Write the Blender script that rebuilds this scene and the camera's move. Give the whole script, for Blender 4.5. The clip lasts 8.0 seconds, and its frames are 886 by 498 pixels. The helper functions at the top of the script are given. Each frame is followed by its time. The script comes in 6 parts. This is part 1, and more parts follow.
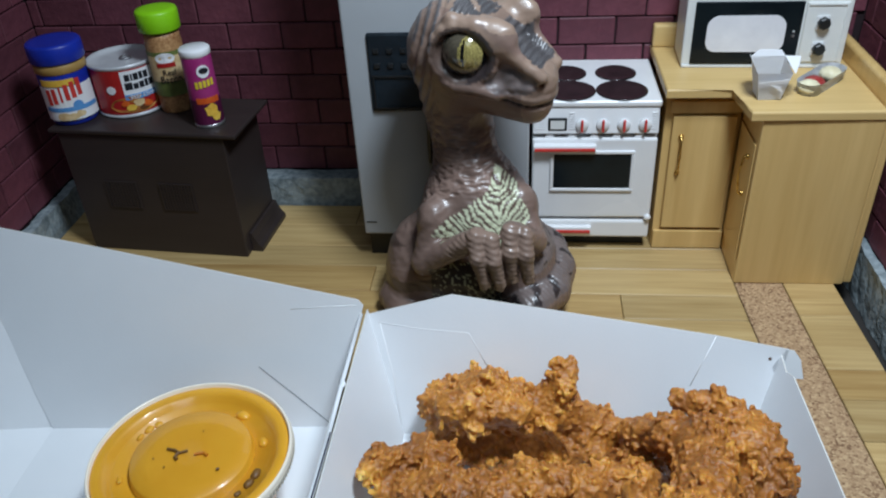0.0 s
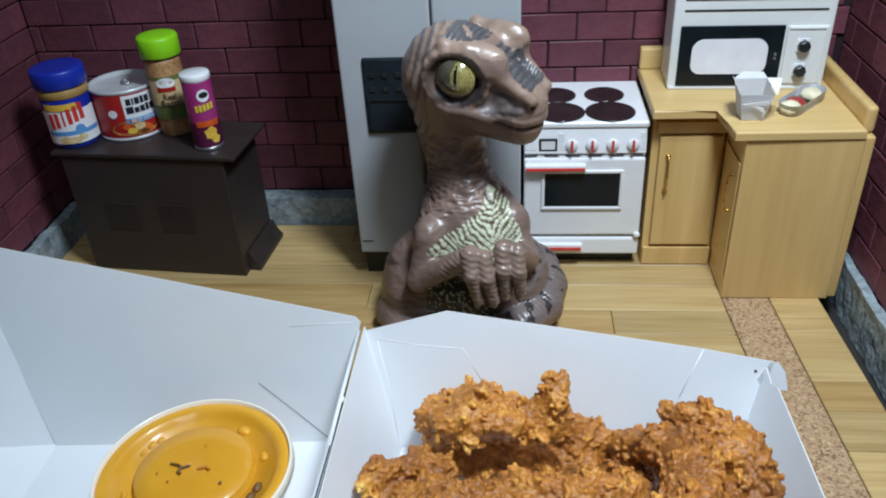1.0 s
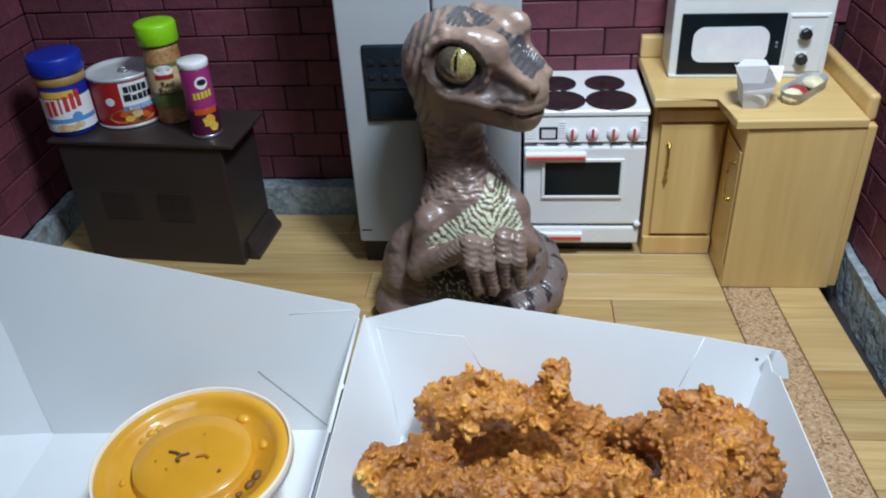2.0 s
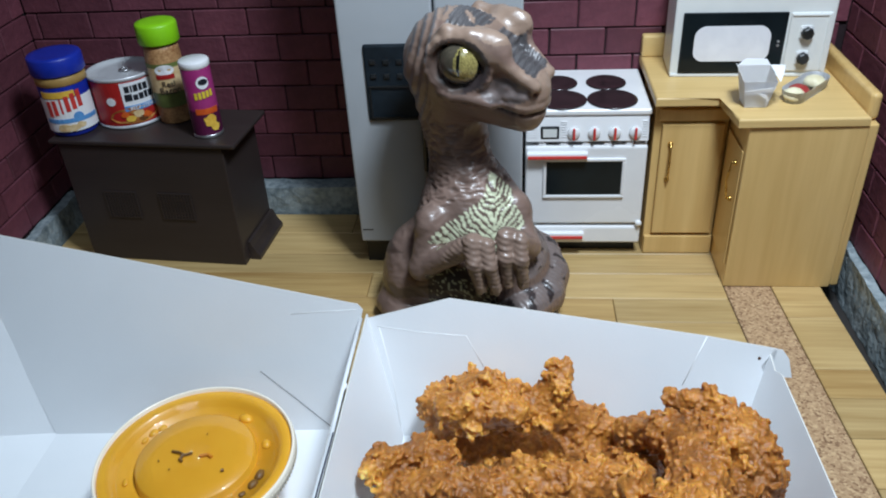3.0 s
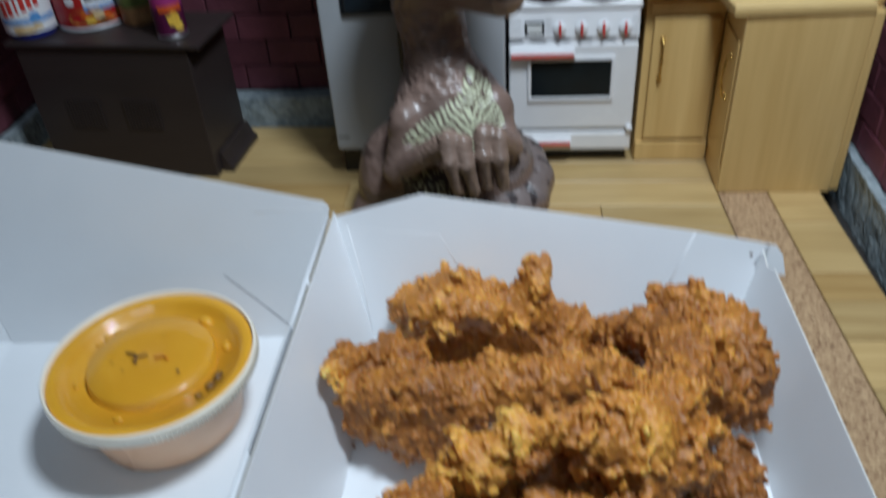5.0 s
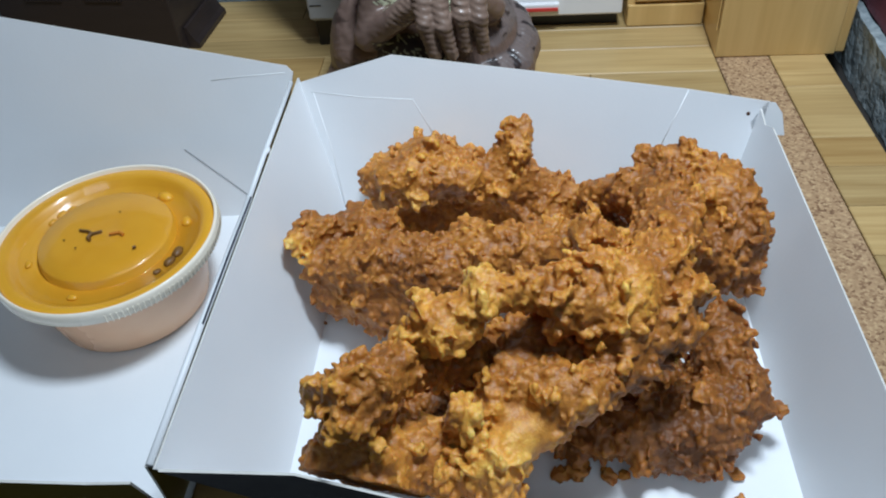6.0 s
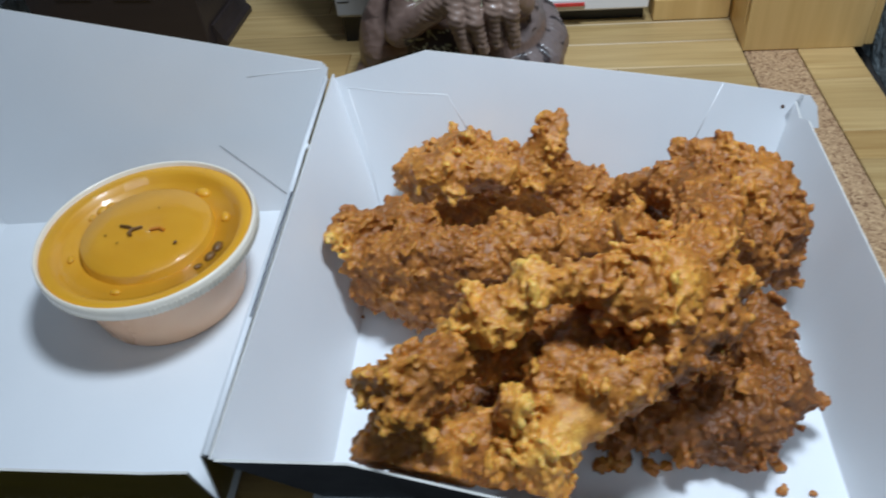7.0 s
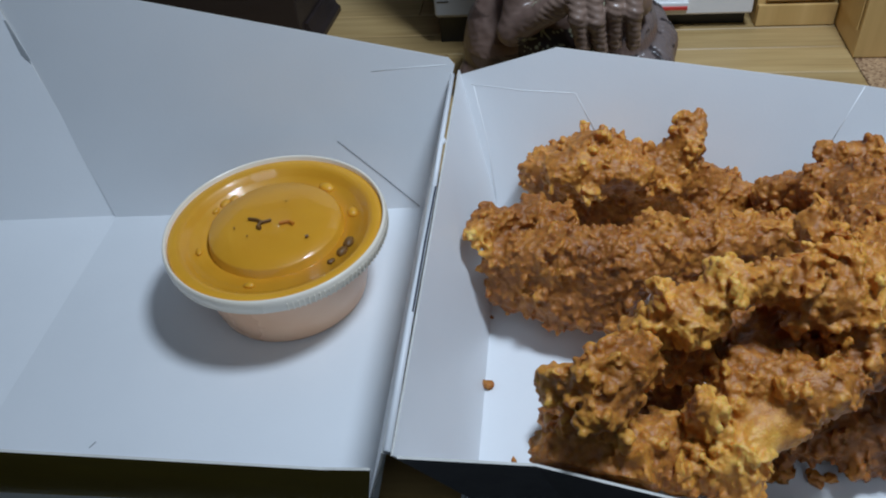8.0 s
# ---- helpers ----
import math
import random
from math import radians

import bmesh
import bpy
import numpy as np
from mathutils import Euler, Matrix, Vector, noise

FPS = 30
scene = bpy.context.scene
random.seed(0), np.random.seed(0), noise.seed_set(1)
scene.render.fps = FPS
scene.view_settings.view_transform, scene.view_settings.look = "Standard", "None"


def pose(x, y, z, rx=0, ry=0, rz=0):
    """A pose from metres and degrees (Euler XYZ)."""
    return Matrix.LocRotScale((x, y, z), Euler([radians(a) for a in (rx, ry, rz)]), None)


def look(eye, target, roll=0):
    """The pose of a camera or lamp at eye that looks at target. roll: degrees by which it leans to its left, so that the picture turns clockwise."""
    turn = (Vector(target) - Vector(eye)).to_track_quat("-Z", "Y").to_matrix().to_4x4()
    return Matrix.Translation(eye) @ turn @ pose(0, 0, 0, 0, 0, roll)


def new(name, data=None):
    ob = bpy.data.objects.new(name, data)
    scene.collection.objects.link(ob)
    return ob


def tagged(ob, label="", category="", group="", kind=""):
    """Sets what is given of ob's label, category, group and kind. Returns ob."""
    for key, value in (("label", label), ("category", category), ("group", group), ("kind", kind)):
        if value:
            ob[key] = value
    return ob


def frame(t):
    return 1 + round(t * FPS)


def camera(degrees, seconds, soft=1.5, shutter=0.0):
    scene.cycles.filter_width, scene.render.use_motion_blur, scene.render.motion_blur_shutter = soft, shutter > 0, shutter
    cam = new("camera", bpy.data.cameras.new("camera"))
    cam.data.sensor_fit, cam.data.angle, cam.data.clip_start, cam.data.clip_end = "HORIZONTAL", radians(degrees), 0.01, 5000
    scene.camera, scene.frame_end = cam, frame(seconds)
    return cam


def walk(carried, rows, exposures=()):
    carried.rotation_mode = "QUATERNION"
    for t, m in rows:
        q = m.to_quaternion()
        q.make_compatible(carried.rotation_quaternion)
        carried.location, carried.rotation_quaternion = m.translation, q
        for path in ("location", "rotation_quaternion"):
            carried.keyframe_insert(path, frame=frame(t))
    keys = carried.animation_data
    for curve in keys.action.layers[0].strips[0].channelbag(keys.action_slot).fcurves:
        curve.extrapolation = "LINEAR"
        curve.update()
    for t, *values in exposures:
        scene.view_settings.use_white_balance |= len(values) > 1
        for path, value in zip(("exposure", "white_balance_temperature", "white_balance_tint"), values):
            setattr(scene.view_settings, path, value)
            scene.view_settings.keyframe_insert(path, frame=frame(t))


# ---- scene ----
import itertools

cam = camera(58.0, 8.0, soft=2.0, shutter=0.4)
PATH = [
    (0, (-0.0902, -0.2900, 0.2103), (-0.2934, 1.3631, -0.8970), -3.26),
    (0.5, (-0.0885, -0.2940, 0.2132), (-0.2831, 1.3887, -0.8501), -3.28),
    (1, (-0.0896, -0.2969, 0.2150), (-0.2783, 1.3817, -0.8559), -3.34),
    (1.5, (-0.0904, -0.2968, 0.2129), (-0.2752, 1.3735, -0.8715), -3.24),
    (3, (-0.0919, -0.2969, 0.2123), (-0.2714, 1.3737, -0.8726), -3.20),
    (3.5, (-0.0930, -0.2976, 0.2123), (-0.2712, 1.3733, -0.8723), -3.23),
    (4, (-0.0924, -0.2974, 0.2120), (-0.2736, 1.3737, -0.8718), -3.30),
    (4.5, (-0.0926, -0.2974, 0.2105), (-0.2737, 1.3718, -0.8762), -3.30),
    (4.8, (-0.0887, -0.2946, 0.2008), (-0.2846, 1.3492, -0.9214), -3.71),
    (5, (-0.0830, -0.2921, 0.1879), (-0.2724, 1.3041, -1.0021), -3.96),
    (5.2, (-0.0790, -0.2888, 0.1731), (-0.2627, 1.2199, -1.1269), -4.61),
    (6.5, (-0.0767, -0.2860, 0.1693), (-0.2804, 1.1497, -1.2081), -6.11),
    (7, (-0.0842, -0.2884, 0.1706), (-0.2998, 1.1456, -1.2068), -6.49),
    (7.2, (-0.0992, -0.2907, 0.1689), (-0.3265, 1.1492, -1.2004), -6.27),
    (7.5, (-0.1220, -0.2933, 0.1685), (-0.3499, 1.1583, -1.1882), -5.93),
    (8, (-0.1166, -0.2899, 0.1672), (-0.3718, 1.1610, -1.1855), -6.14),
]
walk(cam, [(t, look(eye, target, roll)) for t, eye, target, roll in PATH],
     exposures=[(0.0, -0.33, 6500, 10), (0.4, -0.12, 6500, 10), (4.6, -0.09, 6500, 10), (5.0, -0.48, 6500, 10), (5.3, -0.45, 6500, 10), (6.4, -0.32, 6480, 10),
                (7.0, -0.4, 6400, 11), (7.6, -0.72, 6280, 12), (8.0, -0.78, 6280, 12)])
# ---- world and lights ----
world = bpy.data.worlds.new("room_air")
world.use_nodes = True
world.node_tree.nodes["Background"].inputs[0].default_value = (0.5, 0.6, 0.75, 1)
world.node_tree.nodes["Background"].inputs[1].default_value = 0.08
scene.world = world


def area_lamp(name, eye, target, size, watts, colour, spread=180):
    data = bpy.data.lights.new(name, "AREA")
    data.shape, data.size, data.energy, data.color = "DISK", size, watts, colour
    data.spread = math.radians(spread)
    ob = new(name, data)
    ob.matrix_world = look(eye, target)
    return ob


area_lamp("desk_lamp_light", (-0.016, -0.148, 0.405), (-0.07, -0.07, 0.0), 0.080, 1.32, (0.81, 0.955, 1.10), 140)
# unseen fill, added in mid-air to lift the dark front faces
area_lamp("fill_light", (0.05, -0.80, 1.05), (-0.1, -0.05, 0.0), 0.5, 1.7, (0.73, 0.93, 1.12))

# ---- materials ----
def mat(name, c1, c2=None, scale=200.0, rough=0.5, metal=0.0, bump=0.0, bscale=None, fine=0.25, per_object=0.0,
        stretch=(1, 1, 1), spec=0.5, coat=0.0, sub=0.0, trans=0.0, rvar=0.1):
    """A surface with colour varied at two scales, and fine relief."""
    c2 = c2 or tuple(c * 0.8 for c in c1)
    m = bpy.data.materials.new(name)
    m.use_nodes = True
    nt = m.node_tree
    nd, ln = nt.nodes, nt.links
    b = nd["Principled BSDF"]
    co = nd.new("ShaderNodeTexCoord")
    mp = nd.new("ShaderNodeMapping")
    mp.inputs["Scale"].default_value = stretch
    ln.new(co.outputs["Object"], mp.inputs["Vector"])
    n1, n2 = nd.new("ShaderNodeTexNoise"), nd.new("ShaderNodeTexNoise")
    n1.inputs["Scale"].default_value, n1.inputs["Detail"].default_value = scale * 0.25, 4
    n2.inputs["Scale"].default_value, n2.inputs["Detail"].default_value = scale, 5
    for n in (n1, n2):
        ln.new(mp.outputs[0], n.inputs["Vector"])
    mix = nd.new("ShaderNodeMath")
    mix.operation = "MULTIPLY_ADD"
    mix.inputs[1].default_value = fine
    ln.new(n2.outputs[0], mix.inputs[0])
    sc = nd.new("ShaderNodeMath")
    sc.operation = "MULTIPLY"
    sc.inputs[1].default_value = 1 - fine
    ln.new(n1.outputs[0], sc.inputs[0])
    ln.new(sc.outputs[0], mix.inputs[2])
    ramp = nd.new("ShaderNodeValToRGB")
    ramp.color_ramp.elements[0].position, ramp.color_ramp.elements[1].position = 0.3, 0.7
    ramp.color_ramp.elements[0].color, ramp.color_ramp.elements[1].color = (*c2, 1), (*c1, 1)
    ln.new(mix.outputs[0], ramp.inputs[0])
    out = ramp.outputs[0]
    if per_object:
        oi = nd.new("ShaderNodeObjectInfo")
        hs = nd.new("ShaderNodeHueSaturation")
        mr = nd.new("ShaderNodeMapRange")
        mr.inputs[3].default_value, mr.inputs[4].default_value = 1 - per_object, 1 + per_object
        ln.new(oi.outputs["Random"], mr.inputs[0])
        ln.new(mr.outputs[0], hs.inputs["Value"])
        ln.new(out, hs.inputs["Color"])
        out = hs.outputs[0]
    ln.new(out, b.inputs["Base Color"])
    rr = nd.new("ShaderNodeMapRange")
    rr.inputs[3].default_value, rr.inputs[4].default_value = max(rough - rvar, 0.02), min(rough + rvar, 1)
    ln.new(n1.outputs[0], rr.inputs[0])
    ln.new(rr.outputs[0], b.inputs["Roughness"])
    b.inputs["Metallic"].default_value = metal
    b.inputs["Specular IOR Level"].default_value = spec
    b.inputs["Coat Weight"].default_value = coat
    b.inputs["Coat Roughness"].default_value = 0.08
    b.inputs["Transmission Weight"].default_value = trans
    if sub:
        b.inputs["Subsurface Weight"].default_value = sub
        b.inputs["Subsurface Radius"].default_value = (0.004, 0.002, 0.001)
        b.inputs["Subsurface Scale"].default_value = 1.0
    if bump:
        n3 = nd.new("ShaderNodeTexNoise")
        n3.inputs["Scale"].default_value, n3.inputs["Detail"].default_value = bscale or scale * 2, 4
        ln.new(mp.outputs[0], n3.inputs["Vector"])
        bp = nd.new("ShaderNodeBump")
        bp.inputs["Strength"].default_value, bp.inputs["Distance"].default_value = 1.0, bump
        ln.new(n3.outputs[0], bp.inputs["Height"])
        ln.new(bp.outputs[0], b.inputs["Normal"])
    return m


def clear_film(name, rough=0.05):
    """Thin clear plastic: seen through, with a gloss of its own."""
    m = bpy.data.materials.new(name)
    m.use_nodes = True
    nd, ln = m.node_tree.nodes, m.node_tree.links
    tr, gl, mx = (nd.new(k) for k in ("ShaderNodeBsdfTransparent", "ShaderNodeBsdfGlossy", "ShaderNodeMixShader"))
    tr.inputs[0].default_value = (0.99, 0.97, 0.94, 1)
    gl.inputs["Roughness"].default_value = rough
    mx.inputs[0].default_value = 0.025
    ln.new(tr.outputs[0], mx.inputs[1])
    ln.new(gl.outputs[0], mx.inputs[2])
    ln.new(mx.outputs[0], nd["Material Output"].inputs["Surface"])
    return m


M_BRICK = mat("painted_brick", (0.175, 0.047, 0.066), (0.105, 0.029, 0.043), 260, 0.62, bump=0.0004, bscale=420, per_object=0.22)
M_MORTAR = mat("dark_mortar", (0.020, 0.008, 0.011), None, 300, 0.85, bump=0.0003)
M_STONE = mat("grey_stone", (0.42, 0.48, 0.50), (0.13, 0.17, 0.19), 340, 0.8, bump=0.0010, bscale=420, fine=0.6)
M_PINE = mat("pine_board", (0.58, 0.41, 0.185), (0.38, 0.24, 0.092), 620, 0.42, bump=0.00008, per_object=0.18, stretch=(0.045, 1, 1), fine=0.45)
M_PINE_DARK = mat("dark_pine_board", (0.50, 0.33, 0.13), (0.33, 0.19, 0.065), 620, 0.42, bump=0.00008, stretch=(0.045, 1, 1), fine=0.45)


def cork():
    m = mat("cork", (0.5, 0.3, 0.2), None, 700, 0.85, bump=0.0005, bscale=900)
    nd, ln = m.node_tree.nodes, m.node_tree.links
    co, ns, vo, sp, rp = (nd.new(k) for k in ("ShaderNodeTexCoord", "ShaderNodeTexNoise", "ShaderNodeTexVoronoi", "ShaderNodeSeparateColor", "ShaderNodeValToRGB"))
    ns.inputs["Scale"].default_value = 700
    mx = nd.new("ShaderNodeMix")
    mx.data_type = "VECTOR"
    mx.inputs[0].default_value = 0.0011
    ln.new(co.outputs["Object"], ns.inputs["Vector"])
    ln.new(co.outputs["Object"], mx.inputs[4])
    ln.new(ns.outputs["Color"], mx.inputs[5])
    vo.inputs["Scale"].default_value = 1250
    ln.new(mx.outputs[1], vo.inputs["Vector"])
    ln.new(vo.outputs["Color"], sp.inputs[0])
    e = rp.color_ramp.elements
    e[0].position, e[0].color = 0.0, (0.19, 0.10, 0.05, 1)
    e[1].position, e[1].color = 1.0, (0.56, 0.38, 0.21, 1)
    for ps, cl in ((0.10, (0.26, 0.145, 0.075, 1)), (0.30, (0.38, 0.235, 0.125, 1)), (0.75, (0.46, 0.295, 0.160, 1))):
        e.new(ps).color = cl
    ln.new(sp.outputs[0], rp.inputs[0])
    ln.new(rp.outputs[0], nd["Principled BSDF"].inputs["Base Color"])
    return m


M_CORK = cork()
M_MAPLE = mat("varnished_maple", (0.72, 0.49, 0.20), (0.59, 0.375, 0.135), 330, 0.34, bump=0.00004, stretch=(1, 1, 0.06), fine=0.40, coat=0.15)
M_MAPLE_TOP = mat("varnished_maple_flat", (0.70, 0.49, 0.21), (0.57, 0.375, 0.14), 380, 0.45, stretch=(0.06, 1, 1), fine=0.45, coat=0.05)
M_BRASS = mat("brass", (0.75, 0.50, 0.16), (0.45, 0.28, 0.08), 700, 0.28, metal=1.0)
M_ENAMEL = mat("white_enamel", (0.82, 0.82, 0.82), (0.74, 0.74, 0.75), 90, 0.26, spec=0.5)
M_RED = mat("red_paint", (0.70, 0.055, 0.045), (0.52, 0.035, 0.03), 600, 0.4)
M_BURNER = mat("burner_plate", (0.030, 0.016, 0.018), (0.010, 0.007, 0.008), 500, 0.22)
M_BLACK = mat("black_plastic", (0.012, 0.014, 0.016), (0.007, 0.008, 0.009), 300, 0.35)
M_INK = mat("black_print", (0.015, 0.017, 0.024), None, 300, 0.5)
M_FRIDGE = mat("pale_grey_paint", (0.44, 0.46, 0.48), (0.38, 0.40, 0.42), 60, 0.38)
M_DISP = mat("dispenser_plastic", (0.012, 0.020, 0.028), (0.006, 0.010, 0.014), 500, 0.45, spec=0.3)
M_ESPRESSO = mat("dark_brown_wood", (0.038, 0.027, 0.025), (0.027, 0.019, 0.018), 240, 0.45, stretch=(0.2, 1, 1))
M_CREAM = mat("microwave_plastic", (0.74, 0.75, 0.73), (0.67, 0.68, 0.66), 120, 0.35)
M_GLASSBLACK = mat("black_glass", (0.008, 0.014, 0.017), (0.005, 0.008, 0.010), 200, 0.22, spec=0.25)
M_FROST = mat("white_window", (0.82, 0.82, 0.85), (0.70, 0.70, 0.74), 260, 0.25)
M_PAPER = mat("white_paper", (0.87, 0.87, 0.88), (0.80, 0.80, 0.82), 300, 0.55)
M_TIN = mat("pale_tin", (0.70, 0.71, 0.73), (0.60, 0.61, 0.63), 500, 0.4, metal=0.25)
M_STEEL = mat("tin_metal", (0.62, 0.62, 0.63), (0.48, 0.48, 0.49), 500, 0.3, metal=0.9)
M_BOX = mat("white_card", (0.80, 0.82, 0.84), (0.755, 0.78, 0.805), 60, 0.42, bump=0.00003, bscale=900, spec=0.4)
M_BOXEDGE = mat("card_edge", (0.74, 0.73, 0.70), (0.62, 0.60, 0.55), 500, 0.7)
# whiter than the card, a highlight put into the colour
M_CREASELIT = mat("lit_crease", (0.86, 0.87, 0.88), (0.82, 0.83, 0.84), 300, 0.35)
M_CUTSHADE = mat("grey_cut_shade", (0.30, 0.31, 0.33), (0.22, 0.23, 0.25), 400, 0.7)
M_YELLOW = mat("yellow_print", (0.52, 0.38, 0.03), (0.40, 0.28, 0.02), 90, 0.45)
M_NAVY = mat("navy_print", (0.012, 0.018, 0.040), None, 90, 0.45)
M_SAUCE = mat("orange_sauce", (0.78, 0.395, 0.030), (0.70, 0.330, 0.022), 240, 0.38, coat=0.2, spec=0.4)
M_SAUCE_PALE = mat("pale_sauce_side", (0.78, 0.48, 0.30), (0.68, 0.38, 0.22), 140, 0.5)
M_FLAKE = mat("brown_flake", (0.17, 0.055, 0.012), (0.08, 0.028, 0.008), 900, 0.5)
M_HERB = mat("dry_herb", (0.20, 0.095, 0.018), (0.13, 0.055, 0.012), 900, 0.5)
M_PAPRIKA = mat("paprika", (0.62, 0.22, 0.012), (0.55, 0.17, 0.010), 900, 0.5)
M_CUP = mat("cloudy_plastic", (0.96, 0.62, 0.40), (0.92, 0.52, 0.31), 160, 0.28)
M_RIM = mat("milky_plastic", (0.93, 0.85, 0.72), (0.89, 0.79, 0.64), 160, 0.25)
M_CLEAR = clear_film("clear_plastic")
M_TABLE = mat("dark_table", (0.035, 0.030, 0.028), (0.02, 0.018, 0.016), 60, 0.6)
M_ROOM = mat("room_paint", (0.50, 0.52, 0.55), (0.44, 0.46, 0.49), 6, 0.8)
M_BLUE = mat("blue_plastic", (0.010, 0.035, 0.42), (0.008, 0.025, 0.30), 300, 0.38)
M_GOLD = mat("tan_band", (0.48, 0.30, 0.10), (0.36, 0.21, 0.06), 400, 0.45)
M_LIME = mat("lime_plastic", (0.30, 0.72, 0.012), (0.24, 0.60, 0.01), 300, 0.42)
M_BITS = mat("bacon_bits", (0.62, 0.36, 0.16), (0.25, 0.09, 0.03), 900, 0.5, fine=0.6)
M_GREENLAB = mat("olive_label", (0.17, 0.21, 0.055), (0.10, 0.12, 0.035), 300, 0.5)
M_MAGENTA = mat("magenta_card", (0.40, 0.045, 0.20), (0.28, 0.02, 0.13), 200, 0.42)
M_PURPLE = mat("purple_card", (0.11, 0.010, 0.055), (0.06, 0.006, 0.03), 200, 0.42)
M_ORANGE = mat("orange_print", (0.78, 0.17, 0.02), (0.55, 0.05, 0.015), 500, 0.45)
M_CHIP = mat("yellow_chip_print", (0.86, 0.58, 0.09), (0.72, 0.38, 0.04), 600, 0.45)
M_YPRINT = mat("yellow_ink", (0.85, 0.66, 0.05), None, 300, 0.45)
M_CANRED = mat("red_label", (0.48, 0.022, 0.02), (0.34, 0.014, 0.014), 300, 0.42)
M_SKY = mat("sky_blue_print", (0.12, 0.36, 0.70), (0.08, 0.24, 0.55), 300, 0.45)
M_STEW = mat("stew_print", (0.62, 0.24, 0.05), (0.20, 0.045, 0.015), 420, 0.45, fine=0.6)
M_PEANUT = mat("peanut_print", (0.80, 0.62, 0.36), (0.55, 0.34, 0.14), 380, 0.45, fine=0.5)
M_SALSA = mat("red_salsa", (0.42, 0.05, 0.04), (0.22, 0.02, 0.02), 1200, 0.4, fine=0.6)
M_CREAMDIP = mat("cream_dip", (0.80, 0.74, 0.52), (0.70, 0.62, 0.40), 700, 0.45)


# ---- mesh helpers ----
def thing(name, loc, label, category, group=""):
    ob = new(name)
    ob.location = loc
    ob.empty_display_size = 0.01
    return tagged(ob, label, category, group)


def place_of(ob):
    p = Vector(ob.location)
    while ob.parent:
        ob = ob.parent
        p = p + Vector(ob.location)
    return p


def part(name, bm, material, parent=None, label="", smooth=False):
    """Link a bmesh, given in world metres, as one mesh under its parent."""
    me = bpy.data.meshes.new(name)
    bm.normal_update()
    bm.to_mesh(me)
    bm.free()
    for m in (material if isinstance(material, (list, tuple)) else (material,)):
        me.materials.append(m)
    if smooth:
        for p in me.polygons:
            p.use_smooth = True
    ob = new(name, me)
    if parent is not None:
        me.transform(Matrix.Translation(-place_of(parent)))
        ob.parent = parent
    if label:
        ob["label"] = label
    return ob


def bx(bm, x0, x1, y0, y1, z0, z1, bev=0.0, seg=2):
    r = bmesh.ops.create_cube(bm, size=1.0, matrix=Matrix.LocRotScale(
        ((x0 + x1) / 2, (y0 + y1) / 2, (z0 + z1) / 2), None, (abs(x1 - x0), abs(y1 - y0), abs(z1 - z0))))
    if bev:
        edges = {e for v in r["verts"] for e in v.link_edges}
        bmesh.ops.bevel(bm, geom=list(edges), offset=bev, segments=seg, affect="EDGES", profile=0.5)
    return bm


def one(x0, x1, y0, y1, z0, z1, bev=0.0, seg=2):
    return bx(bmesh.new(), x0, x1, y0, y1, z0, z1, bev, seg)


def lathe(bm, prof, c, seg=48, axis="z", closed=False):
    """Turn a profile of (radius, height) round an axis through c."""
    rings = []
    for r, h in prof:
        ring = []
        for i in range(seg):
            a = 2 * math.pi * i / seg
            u, v = r * math.cos(a), r * math.sin(a)
            p = {"z": (u, v, h), "y": (u, h, v), "x": (h, u, v)}[axis]
            ring.append(bm.verts.new(Vector(c) + Vector(p)))
        rings.append(ring)
    pairs = list(zip(rings, rings[1:])) + ([(rings[-1], rings[0])] if closed else [])
    for a, b in pairs:
        for i in range(seg):
            j = (i + 1) % seg
            bm.faces.new((a[i], a[j], b[j], b[i]))
    if not closed:
        bm.faces.new(rings[0][::-1])
        bm.faces.new(rings[-1])
    bmesh.ops.recalc_face_normals(bm, faces=bm.faces[:])
    return bm


def tube(bm, pts, r, seg=8):
    """A round bar along points; r is one radius or one for each point."""
    pts = [Vector(p) for p in pts]
    rs = r if isinstance(r, (list, tuple)) else [r] * len(pts)
    rings = []
    side = None
    for i, p in enumerate(pts):
        d = (pts[min(i + 1, len(pts) - 1)] - pts[max(i - 1, 0)]).normalized()
        ref = side if side is not None else (Vector((0, 0, 1)) if abs(d.z) < 0.9 else Vector((1, 0, 0)))
        up = (ref - d * ref.dot(d)).normalized()
        side = up
        w = d.cross(up)
        rings.append([bm.verts.new(p + rs[i] * (math.cos(2 * math.pi * k / seg) * up + math.sin(2 * math.pi * k / seg) * w)) for k in range(seg)])
    for a, b in zip(rings, rings[1:]):
        for k in range(seg):
            bm.faces.new((a[k], a[(k + 1) % seg], b[(k + 1) % seg], b[k]))
    bm.faces.new(rings[0][::-1])
    bm.faces.new(rings[-1])
    bmesh.ops.recalc_face_normals(bm, faces=bm.faces[:])
    return bm


def plane_of(pts, out):
    """The plane that suits the points best, solved for the axis that out follows most."""
    k = max(range(3), key=lambda i: abs(out[i]))
    u, w = [i for i in range(3) if i != k]
    fit = np.linalg.lstsq(np.array([(p[u], p[w], 1.0) for p in pts]), np.array([p[k] for p in pts]), rcond=None)[0]
    return fit, k, u, w


